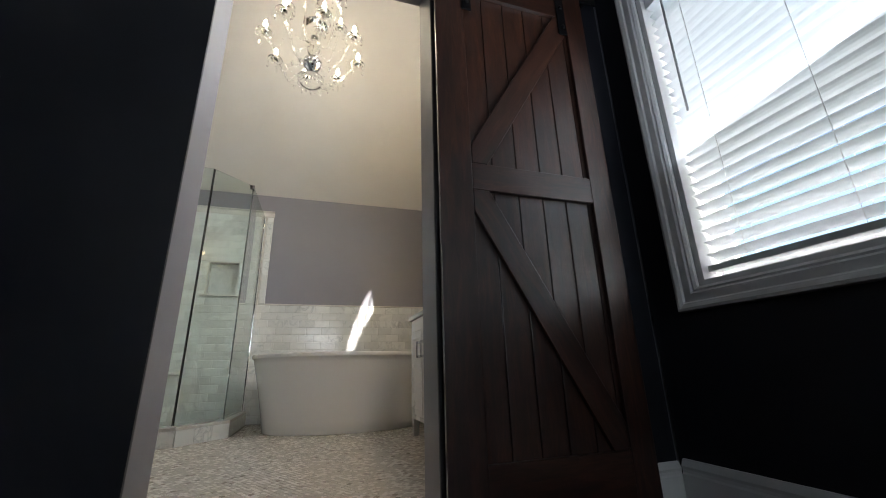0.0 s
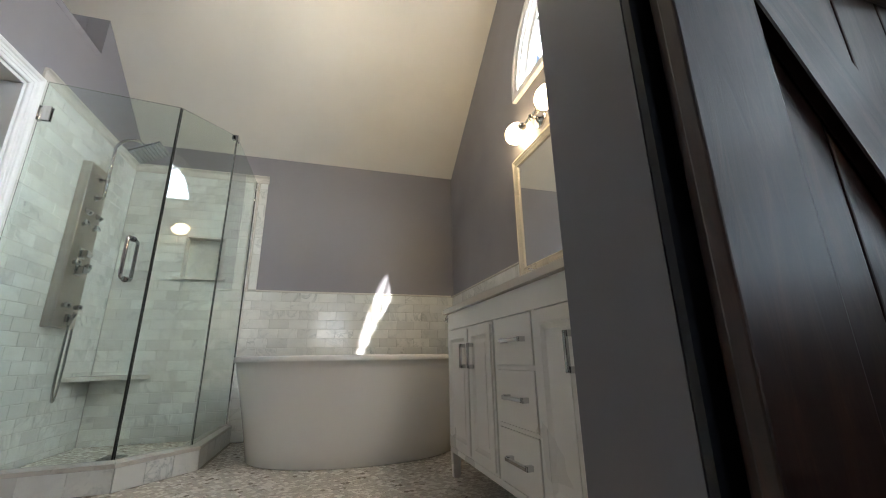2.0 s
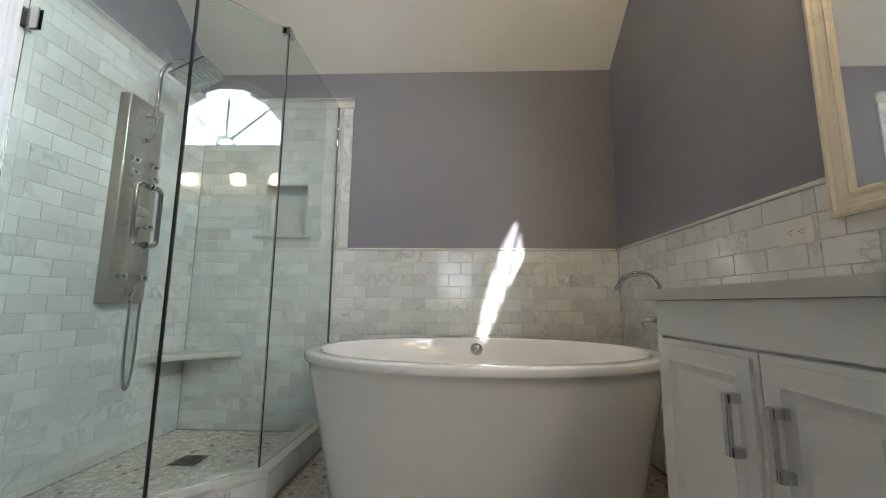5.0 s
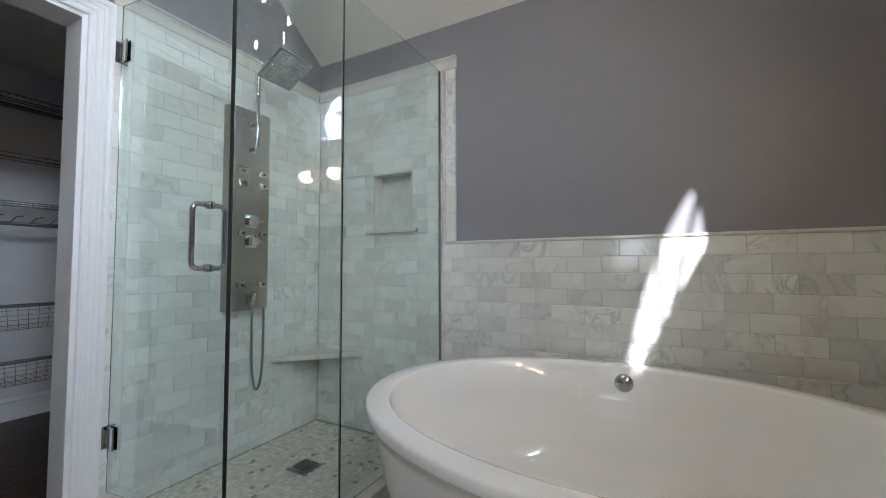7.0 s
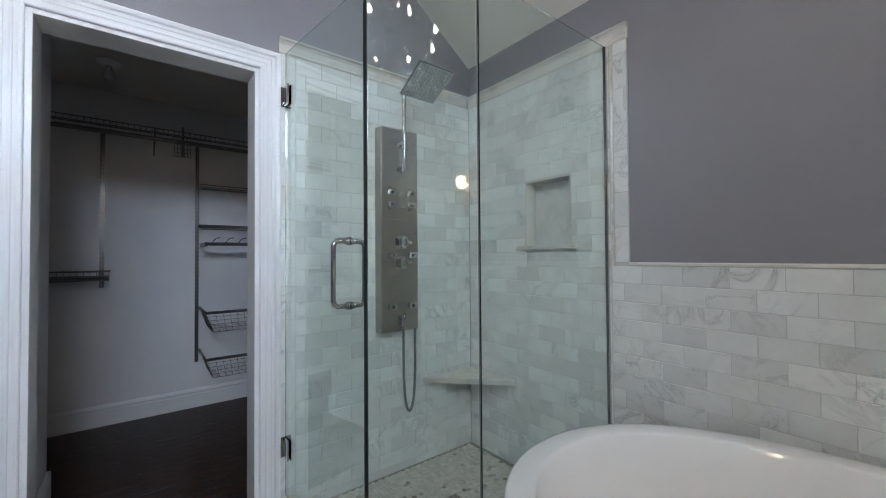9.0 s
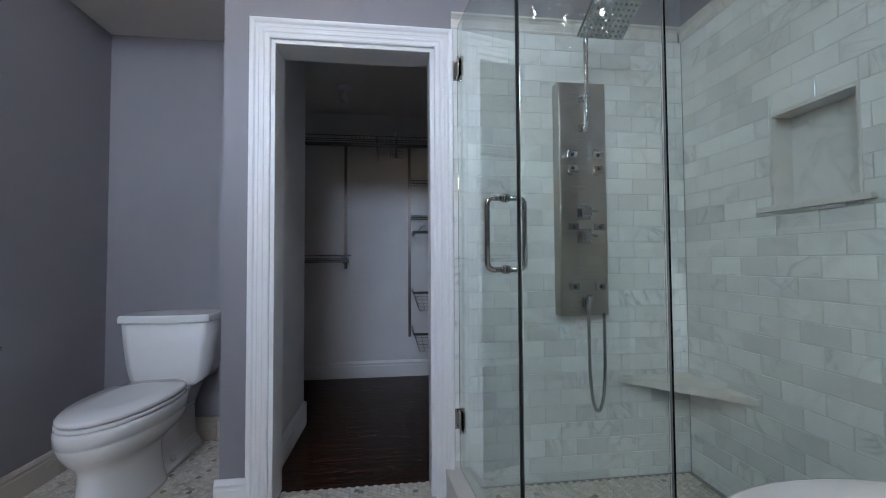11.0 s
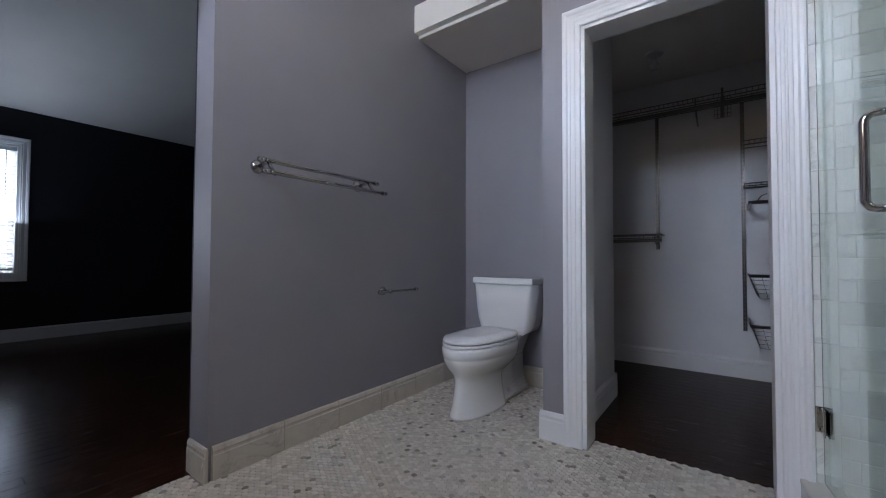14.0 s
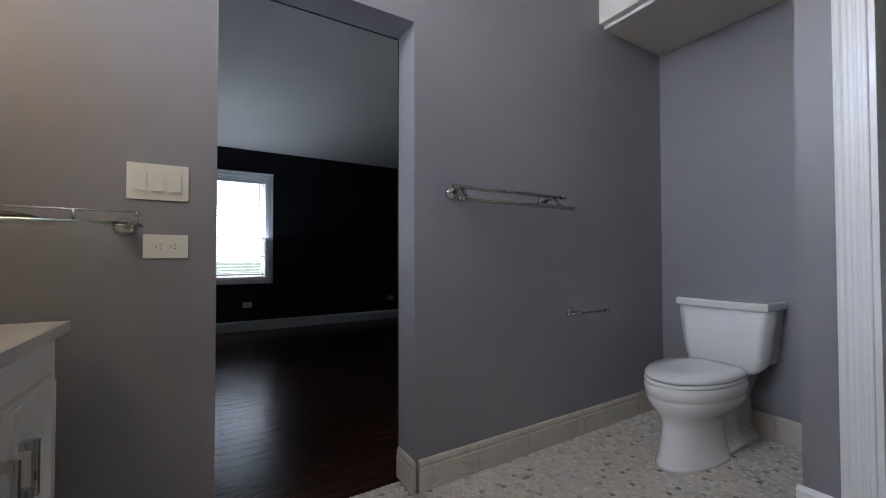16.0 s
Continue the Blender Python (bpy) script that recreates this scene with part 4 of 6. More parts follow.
def blind_window(name, m, w, h, tilt):
    """A window with moulded casing, sash, glass and a lowered slatted blind."""
    ob = thing(name, "white moulded window with a lowered white slatted blind", "window", m.translation)
    tagged(ob, kind="structure")
    prof = [(0.0, 0.0), (0.0, 0.012), (0.008, 0.018), (0.014, 0.016), (0.02, 0.022), (0.045, 0.022), (0.05, 0.028), (0.064, 0.032), (0.073, 0.03), (0.075, 0.0)]
    part("window_frame", placed(mould(bmesh.new(), prof, w, h), m), TRIM, ob)
    lin = [(-0.02, -0.14), (-0.02, -0.002), (0.003, -0.002), (0.003, -0.14)]
    part("reveal", placed(mould(bmesh.new(), lin, w, h), m), TRIM, ob)
    sash = [(-0.065, -0.13), (-0.065, -0.10), (-0.021, -0.095), (-0.021, -0.13)]
    part("sash", placed(mould(bmesh.new(), sash, w, h), m), TRIM, ob)
    g = part("pane", placed(box(bmesh.new(), -w / 2 + 0.06, w / 2 - 0.06, -0.118, -0.112, 0.06, h - 0.06), m), PANE, ob)
    g.visible_shadow = False
    part("headrail", placed(box(bmesh.new(), -w / 2 + 0.022, w / 2 - 0.022, -0.075, -0.02, h - 0.068, h - 0.022, bevel=0.003), m), BLIND, ob)
    bm = placed(box(bmesh.new(), -w / 2 + 0.026, w / 2 - 0.026, -0.073, -0.022, 0.045, 0.066, bevel=0.004), m)
    part("bottom_rail", bm, BLIND, ob)
    me = None
    n = int((h - 0.15) / 0.0425)
    for i in range(n):
        z = 0.095 + 0.0425 * i
        local = Matrix.Translation((0, -0.048, z)) @ pose(0, 0, 0, tilt, 0, 0)
        if me is None:
            bm = bmesh.new()
            pts = [(-0.025, -0.0005), (-0.012, 0.002), (0.0, 0.0028), (0.012, 0.002), (0.025, -0.0005), (0.012, 0.0045), (0.0, 0.0055), (-0.012, 0.0045)]
            prism(bm, [(p[0], p[1]) for p in (pts[0], pts[1], pts[2], pts[3], pts[4], pts[5], pts[6], pts[7])], -w / 2 + 0.028, w / 2 - 0.028, "x")
            me = finish(bm, "slat", BLIND)
        s = new("slat", me)
        s.parent = ob
        s.matrix_parent_inverse = Matrix.Translation(ob.location).inverted()
        s.matrix_basis = m @ local
    for x in (-w * 0.32, 0.0, w * 0.32):
        for y in (-0.0745, -0.0215):
            part("ladder_cord", placed(tube(bmesh.new(), [(x, y, 0.06), (x, y, h - 0.06)], 0.0009, 5), m), TRIM, ob)
    part("wand", placed(tube(bmesh.new(), [(-w / 2 + 0.10, -0.012, h - 0.07), (-w / 2 + 0.10, -0.008, h - 0.62)], 0.004, 8), m), material("clear_wand", (0.35, 0.36, 0.36), 0.2), ob, "slim blind wand")
    return ob


M_EAST = Matrix(((0, -1, 0, BED_E + 0.012), (-1, 0, 0, (BW["y0"] + BW["y1"]) / 2), (0, 0, 1, BW["z0"]), (0, 0, 0, 1)))
M_SOUTH = Matrix(((1, 0, 0, (BS["x0"] + BS["x1"]) / 2), (0, 1, 0, BED_S), (0, 0, 1, BS["z0"]), (0, 0, 0, 1)))
blind_window("window_1", M_EAST, BW["y1"] - BW["y0"], BW["z1"] - BW["z0"], 22)
blind_window("window_2", M_SOUTH, BS["x1"] - BS["x0"], BS["z1"] - BS["z0"], 22)


def arch_window():
    ob = thing("window_3", "white half-round window with radiating bars above the mirrors", "window", (E, ARC_Y, ARC_Z))
    tagged(ob, kind="structure")
    x = E + 0.012

    def band(r0, r1, x0, x1, name):
        bm = bmesh.new()
        n = 40
        rings = []
        for k in range(n + 1):
            a = math.pi * k / n
            c, s = math.cos(a), math.sin(a)
            rings.append([bm.verts.new((xx, ARC_Y + r * c, ARC_Z + r * s)) for r, xx in ((r0, x0), (r1, x0), (r1, x1), (r0, x1))])
        for a, b in zip(rings, rings[1:]):
            for i in range(4):
                bm.faces.new((a[i], a[(i + 1) % 4], b[(i + 1) % 4], b[i]))
        bm.faces.new(rings[0])
        bm.faces.new(rings[-1][::-1])
        return part(name, bm, TRIM, ob)
    band(ARC_R - 0.004, ARC_R + 0.045, x - 0.022, x - 0.0005, "arch_casing")
    band(ARC_R + 0.045, ARC_R + 0.062, x - 0.030, x - 0.0005, "arch_casing")
    band(ARC_R - 0.016, ARC_R - 0.0005, x - 0.004, x + 0.08, "arch_reveal")
    band(ARC_R - 0.045, ARC_R - 0.016, x + 0.035, x + 0.062, "arch_sash")
    part("window_sill", B(x - 0.032, x - 0.0005, ARC_Y - ARC_R - 0.062, ARC_Y + ARC_R + 0.062, ARC_Z - 0.045, ARC_Z + 0.002, bevel=0.004), TRIM, ob)
    part("sill_reveal", B(x, x + 0.10, ARC_Y - ARC_R + 0.018, ARC_Y + ARC_R - 0.018, ARC_Z - 0.008, ARC_Z + 0.014), TRIM, ob)
    part("bottom_sash", B(x + 0.035, x + 0.062, ARC_Y - ARC_R + 0.02, ARC_Y + ARC_R - 0.02, ARC_Z + 0.014, ARC_Z + 0.04), TRIM, ob)
    for deg in (45, 90, 135):
        a = math.radians(deg)
        d = Vector((0, math.cos(a), math.sin(a)))
        s = Vector((0, -math.sin(a), math.cos(a))) * 0.010
        p0, p1 = Vector((0, ARC_Y, ARC_Z + 0.05)) + d * 0.09, Vector((0, ARC_Y, ARC_Z)) + d * (ARC_R - 0.03)
        bm = prism(bmesh.new(), [(p0 - s)[1:], (p1 - s)[1:], (p1 + s)[1:], (p0 + s)[1:]], x + 0.040, x + 0.056, "x")
        part("bar", bm, TRIM, ob)
    bm = bmesh.new()
    prism(bm, [(ARC_Y + r * math.cos(a), ARC_Z + 0.04 + r * math.sin(a)) for r, a in [(0.10, math.pi * k / 16) for k in range(17)] + [(0.075, math.pi * (16 - k) / 16) for k in range(17)]], x + 0.038, x + 0.058, "x")
    part("hub", bm, TRIM, ob)
    bm = prism(bmesh.new(), [(ARC_Y + (ARC_R - 0.02) * math.cos(math.pi * k / 24), ARC_Z + 0.02 + (ARC_R - 0.02) * 0.98 * math.sin(math.pi * k / 24)) for k in range(25)], x + 0.046, x + 0.050, "x")
    g = part("pane", bm, PANE, ob)
    g.visible_shadow = False


arch_window()


# ---- barn door ----
def barn_door():
    x0, x1, z0, z1 = 0.384, 1.088, 0.015, 2.09
    yb, yp, yf = 1.369, 1.352, 1.334
    top = thing("barn_door", "dark stained plank barn door with K bracing, slid open", "door", ((x0 + x1) / 2, yp, z0))

    def board(name, a, b, width, y_back, y_front, cut=None):
        """A board along a to b in the door's plane; its own x runs along the grain."""
        a, b = Vector((a[0], 0, a[1])), Vector((b[0], 0, b[1]))
        d = b - a
        L = d.length
        bm = box(bmesh.new(), -L / 2, L / 2, -(y_back - y_front) / 2, (y_back - y_front) / 2, -width / 2, width / 2, bevel=0.0025)
        me = finish(bm, name, BARN)
        ob = new(name, me)
        ob.parent = top
        ob.matrix_parent_inverse = Matrix.Translation(top.location).inverted()
        mid = (a + b) / 2
        ob.matrix_basis = Matrix.Translation((mid.x, (y_back + y_front) / 2, mid.z)) @ Matrix.Rotation(-math.atan2(d.z, d.x), 4, "Y")
        return ob
    n = 7
    w = (x1 - x0 - 0.02) / n
    for i in range(n):
        xc = x0 + 0.01 + w * (i + 0.5)
        board("plank", (xc, z0 + 0.005), (xc, z1 - 0.005), w - 0.003, yb, yp)
    st, sl = 0.094, 0.120
    board("stile", (x0 + sl / 2, z0), (x0 + sl / 2, z1), sl, yp - 0.0005, yf)
    board("stile", (x1 - st / 2, z0), (x1 - st / 2, z1), st, yp - 0.0005, yf)
    for zc, h in ((z1 - 0.075, 0.15), (1.094, 0.102), (z0 + 0.09, 0.18)):
        board("rail", (x0 + sl, zc), (x1 - st, zc), h, yp - 0.0005, yf + 0.0005)
    xl, xr = x0 + sl, x1 - st

    def brace(p, q, w, h):
        """A diagonal board cut to the corners p and q of its panel, its own x along the grain."""
        sz = 1 if q[1] > p[1] else -1
        shape = [p, (p[0] + w, p[1]), (q[0], q[1] - sz * h), q, (q[0] - w, q[1]), (p[0], p[1] + sz * h)]
        mid = Vector(((p[0] + q[0]) / 2, 0, (p[1] + q[1]) / 2))
        turn = Matrix.Rotation(-math.atan2(q[1] - p[1], q[0] - p[0]), 4, "Y")
        back = turn.inverted()
        flat = [back @ (Vector((x, 0, z)) - mid) for x, z in shape]
        half = (yp - yf) / 2 - 0.001
        bm = prism(bmesh.new(), [(v.x, v.z) for v in flat], -half, half, "y")
        bmesh.ops.bevel(bm, geom=list(bm.edges), offset=0.002, segments=1, affect="EDGES")
        ob = new("brace", finish(bm, "brace", BARN))
        ob.parent = top
        ob.matrix_parent_inverse = Matrix.Translation(top.location).inverted()
        ob.matrix_basis = Matrix.Translation((mid.x, (yp + yf) / 2, mid.z)) @ turn
    brace((xl + 0.001, 1.1455), (xr - 0.001, z1 - 0.151), 0.060, 0.075)
    brace((xl + 0.001, 1.0425), (xr - 0.001, z0 + 0.181), 0.060, 0.078)
    # hanging straps, wheels
    for x in (x0 + 0.13, x1 - 0.12):
        bm = B(x - 0.02, x + 0.02, yf - 0.007, yf - 0.0005, z1 - 0.25, z1 + 0.12, bevel=0.002)
        strap = part("strap", bm, IRON, top, "black iron hanging strap")
        for z in (z1 - 0.21, z1 - 0.10):
            bm = turned(bmesh.new(), [(0, 0.008), (0.008, 0.006), (0.011, 0.0), (0, 0.0)], seg=8, m=pose(x, yf - 0.007, z, 90, 0, 0))
            part("bolt", bm, IRON, strap)
        bm = turned(bmesh.new(), [(0, 0.012), (0.045, 0.012), (0.05, 0.006), (0.04, 0.0), (0.05, -0.006), (0.045, -0.012), (0, -0.012)], seg=28, m=pose(x, yf + 0.012, z1 + 0.085, 90, 0, 0))
        part("wheel", bm, IRON, strap)
    tr = thing("door_track", "black iron barn door track on the navy wall", "door track", (0.3, yf + 0.012, z1 + 0.03))
    part("bar", B(-0.42, BED_E - 0.02, yf + 0.009, yf + 0.016, z1 + 0.0, z1 + 0.042, bevel=0.001), IRON, tr)
    for x in (-0.35, 0.05, 0.45, 0.85, 1.13):
        part("spacer", tube(bmesh.new(), [(x, yf + 0.016, z1 + 0.021), (x, S2, z1 + 0.021)], 0.011, 12), IRON, tr)


barn_door()


# ---- toilet ----
def toilet():
    cx, cy = -1.785, 2.01
    top = thing("toilet", "white two-piece ceramic toilet with a closed lid", "toilet", (cx, cy, 0))

    def egg(front, back, half, z, n=40, sharp=0.0):
        """An egg outline: round front at +x, squarer back."""
        out = []
        for k in range(n):
            a = 2 * math.pi * k / n
            c, s = math.cos(a), math.sin(a)
            if c >= 0:
                out.append((cx + front * c, cy + half * s, z))
            else:
                out.append((cx - back * abs(c) ** (0.6 - sharp), cy + half * math.copysign(abs(s) ** 0.8, s), z))
        return out
    # local x: 0 at the middle of the bowl opening
    bm = bmesh.new()
    rings = [egg(0.322, 0.14, 0.126, 0.0), egg(0.319, 0.14, 0.124, 0.012), egg(0.300, 0.13, 0.113, 0.06), egg(0.286, 0.12, 0.105, 0.13), egg(0.278, 0.12, 0.102, 0.185), egg(0.279, 0.14, 0.108, 0.212),
             egg(0.292, 0.19, 0.130, 0.238), egg(0.318, 0.22, 0.158, 0.268), egg(0.338, 0.24, 0.177, 0.302), egg(0.346, 0.245, 0.183, 0.330), egg(0.344, 0.245, 0.181, 0.337), egg(0.353, 0.25, 0.187, 0.342),
             egg(0.355, 0.25, 0.189, 0.385), egg(0.347, 0.25, 0.184, 0.396), egg(0.26, 0.2, 0.12, 0.398)]
    loft(bm, rings)
    part("bowl", bm, CERAMIC, top)
    bm = bmesh.new()
    rr = lambda x0, x1, h, z: [(cx + x0, cy - h, z), (cx + x1, cy - h * 0.94, z), (cx + x1, cy + h * 0.94, z), (cx + x0, cy + h, z)]
    loft(bm, [rr(-0.44, 0.02, 0.116, 0.0), rr(-0.44, 0.02, 0.112, 0.045), rr(-0.43, 0.0, 0.086, 0.075), rr(-0.42, -0.04, 0.080, 0.26), rr(-0.43, -0.12, 0.12, 0.37), rr(-0.43, -0.12, 0.13, 0.395)])
    bmesh.ops.bevel(bm, geom=[e for e in bm.edges], offset=0.012, segments=2, affect="EDGES")
    for f in bm.faces:
        f.smooth = True
    part("trapway", bm, CERAMIC, top)
    for s in (-1, 1):
        bm = turned(bmesh.new(), [(0.0, 0.022), (0.008, 0.02), (0.014, 0.012), (0.016, 0.0), (0, 0)], (cx - 0.16, cy + s * 0.098, 0.052), 14)
        part("bolt_cap", bm, CERAMIC, top)
    bm = bmesh.new()
    loft(bm, [egg(0.348, 0.22, 0.184, 0.400), egg(0.352, 0.222, 0.187, 0.404), egg(0.352, 0.222, 0.187, 0.414), egg(0.348, 0.22, 0.184, 0.418)])
    part("seat", bm, CERAMIC, top)
    bm = bmesh.new()
    loft(bm, [egg(0.346, 0.225, 0.183, 0.4225), egg(0.350, 0.228, 0.186, 0.427), egg(0.349, 0.228, 0.185, 0.436), egg(0.335, 0.222, 0.176, 0.444), egg(0.20, 0.15, 0.10, 0.449)])
    part("lid", bm, CERAMIC, top)
    for s in (-1, 1):
        part("hinge", tube(bmesh.new(), [(cx - 0.215, cy + s * 0.06, 0.43), (cx - 0.215, cy + s * 0.10, 0.43)], 0.012, 12), CERAMIC, top)
    # tank
    xf, xb = -2.035, -2.262

    def slab(xf_, xb_, h, z, bow):
        pts = []
        for k in range(13):
            u = -1 + 2 * k / 12
            pts.append((xf_ + bow * (1 - u * u), cy + h * u, z))
        pts += [(xb_, cy + h, z), (xb_, cy - h, z)]
        return pts
    bm = bmesh.new()
    loft(bm, [slab(xf - 0.05, xb, 0.105, 0.386, 0.006), slab(xf - 0.035, xb, 0.140, 0.392, 0.010), slab(xf - 0.026, xb, 0.163, 0.408, 0.013), slab(xf - 0.02, xb, 0.178, 0.435, 0.016), slab(xf - 0.014, xb, 0.192, 0.50, 0.018), slab(xf - 0.009, xb, 0.203, 0.60, 0.02), slab(xf - 0.004, xb, 0.214, 0.732, 0.022)])
    for f in bm.faces:
        f.smooth = abs(f.normal.z) < 0.5 and len(f.verts) == 4
    part("tank", bm, CERAMIC, top)
    bm = bmesh.new()
    loft(bm, [slab(xf + 0.004, xb - 0.006, 0.222, 0.733, 0.026), slab(xf + 0.008, xb - 0.008, 0.226, 0.738, 0.026), slab(xf + 0.008, xb - 0.008, 0.226, 0.766, 0.026), slab(xf + 0.002, xb - 0.006, 0.220, 0.775, 0.025)])
    for f in bm.faces:
        f.smooth = False
    part("tank_lid", bm, CERAMIC, top)


toilet()


# ---- wall fittings on the south wall ----
def towel_bar():
    xl, xr = -0.530, -1.205
    top = thing("towel_bar", "chrome double towel bar on the grey wall", "towel bar", ((xl + xr) / 2, S, 1.31))
    for x in (xl - 0.03, xr + 0.06):
        bm = turned(bmesh.new(), [(0, 0.024), (0.012, 0.024), (0.018, 0.016), (0.027, 0.012), (0.031, 0.005), (0.031, 0.0), (0, 0)], seg=24, m=pose(x, S, 1.314, -90, 0, 0))
        tube(bm, [(x, S + 0.02, 1.314), (x, S + 0.09, 1.328)], 0.009, 12)
        tube(bm, [(x, S + 0.088, 1.334), (x, S + 0.11, 1.298), (x, S + 0.15, 1.260), (x, S + 0.162, 1.263)], 0.008, 12)
        part("bracket", bm, REFLECTION_CHROME, top)
    for y, z, a, b in ((S + 0.09, 1.330, xl, xr - 0.005), (S + 0.162, 1.265, xl + 0.02, xr)):
        bar = part("bar", tube(bmesh.new(), [(a, y, z), (b, y, z)], 0.0100, 14), REFLECTION_CHROME, top)
        for x, s in ((a, 1), (b, -1)):
            bm = turned(bmesh.new(), [(0, 0.018), (0.008, 0.016), (0.0125, 0.006), (0.009, -0.004), (0.0125, -0.008), (0.0125, -0.016), (0.0, -0.016)], seg=16, m=pose(x, y, z, 0, 90 * s, 0))
            part("finial", bm, REFLECTION_CHROME, bar)


towel_bar()


def paper_holder():
    x, z = -1.325, 0.706
    top = thing("toilet_paper_holder", "empty chrome toilet paper holder on the grey wall", "paper holder", (x, S, z))
    bm = turned(bmesh.new(), [(0, 0.02), (0.012, 0.02), (0.02, 0.012), (0.026, 0.006), (0.026, 0), (0, 0)], seg=22, m=pose(x - 0.03, S, z, -90, 0, 0))
    tube(bm, [(x - 0.03, S + 0.018, z), (x - 0.03, S + 0.07, z)], 0.008, 12)
    part("post", bm, REFLECTION_CHROME, top)
    bm = tube(bmesh.new(), [(x + 0.06, S + 0.07, z), (x - 0.265, S + 0.07, z)], 0.0065, 12)
    for u in (0.06, -0.03, -0.265):
        turned(bm, [(0, 0.013), (0.010, 0.010), (0.014, 0.0), (0.010, -0.010), (0, -0.013)], seg=12, m=pose(x + u, S + 0.07, z, 0, 90, 0))
    part("arm", bm, REFLECTION_CHROME, top)


paper_holder()


def switch_plate():
    x, z, y = 0.538, 1.257, S
    w, h = 0.160, 0.114
    top = thing("light_switch", "off-white triple rocker light switch plate", "light switch", (x, y, z))
    part("plate", B(x - w / 2, x + w / 2, y + 0.0005, y + 0.006, z - h / 2, z + h / 2, bevel=0.002), PLATE, top)
    for i in (-1, 0, 1):
        bm = B(x + i * 0.0445 - 0.0165, x + i * 0.0445 + 0.0165, y + 0.006, y + 0.0075, z - 0.033, z + 0.033, bevel=0.0006)
        fr = part("rocker_frame", bm, PLATE, top)
        bm = bmesh.new()
        c = x + i * 0.0445
        prism(bm, [(y + 0.007, z - 0.030), (y + 0.0125, z - 0.0295), (y + 0.0085, z + 0.030), (y + 0.007, z + 0.030)], c - 0.0145, c + 0.0145, "x")
        part("rocker", bm, PLATE, fr)


switch_plate()
SLOT = material("dark_slot", (0.03, 0.03, 0.03), 0.6)


def outlet(m, label, horizontal=True):
    """A wall outlet. Local: x across, y out of the wall, z up."""
    w, h = (0.118, 0.075)
    top = thing("wall_outlet", label, "outlet", m.translation, "wall outlets")
    part("plate", placed(box(bmesh.new(), -w / 2, w / 2, 0.0005, 0.006, -h / 2, h / 2, bevel=0.002), m), PLATE, top)
    face = part("socket_face", placed(box(bmesh.new(), -0.034, 0.034, 0.006, 0.0075, -0.0165, 0.0165, bevel=0.0006), m), PLATE, top)
    for s in (-1, 1):
        bm = bmesh.new()
        box(bm, s * 0.019 - 0.008, s * 0.019 - 0.0025, 0.0076, 0.0079, 0.004, 0.0065)
        box(bm, s * 0.019 - 0.008, s * 0.019 - 0.0025, 0.0076, 0.0079, -0.0065, -0.004)
        box(bm, s * 0.019 + 0.003, s * 0.019 + 0.007, 0.0076, 0.0079, -0.002, 0.002)
        part("slot", placed(bm, m), SLOT, face)


def on_south(x, z, y=None):
    return Matrix(((1, 0, 0, x), (0, 1, 0, S if y is None else y), (0, 0, 1, z), (0, 0, 0, 1)))


outlet(on_south(0.517, 1.054), "off-white wall outlet below the light switch")
outlet(Matrix(((0, -1, 0, E), (1, 0, 0, 3.353), (0, 0, 1, 1.032), (0, 0, 0, 1))), "white wall outlet on the marble tile")
outlet(on_south(-0.07, 0.36, BED_S), "white wall outlet low on the navy wall")
outlet(on_south(-2.20, 0.34, BED_S), "white wall outlet low on the navy wall")


def glass_shelf():
    x0, x1, z, y0, y1 = 0.572, 1.18, 1.110, S + 0.03, S + 0.165
    top = thing("glass_shelf", "glass shelf with a slim chrome rail on the grey wall", "shelf", ((x0 + x1) / 2, S, z))
    g = part("shelf_board", B(x0, x1, y0, y1, z, z + 0.008, bevel=0.001), SHELF_GLASS, top)
    g.visible_shadow = False
    for x in (x0 + 0.05, x1 - 0.05):
        bm = turned(bmesh.new(), [(0, 0.03), (0.015, 0.03), (0.02, 0.02), (0.028, 0.012), (0.031, 0), (0, 0)], seg=24, m=pose(x, S, z + 0.002, -90, 0, 0))
        box(bm, x - 0.012, x + 0.012, S + 0.025, S + 0.06, z - 0.006, z - 0.0005, bevel=0.002)
        part("bracket", bm, CHROME, top)
    bm = tube(bmesh.new(), [(x0, y0 + 0.01, z + 0.036), (x0, y1 - 0.005, z + 0.036), (x1, y1 - 0.005, z + 0.036), (x1, y0 + 0.01, z + 0.036)], 0.003, 8)
    part("rail", bm, CHROME, top)
    for x in (x0, x0 + 0.13, x1 - 0.13, x1):
        part("rail_post", tube(bmesh.new(), [(x, y1 - 0.005, z + 0.008), (x, y1 - 0.005, z + 0.038)], 0.0035, 8), CHROME, top)


glass_shelf()


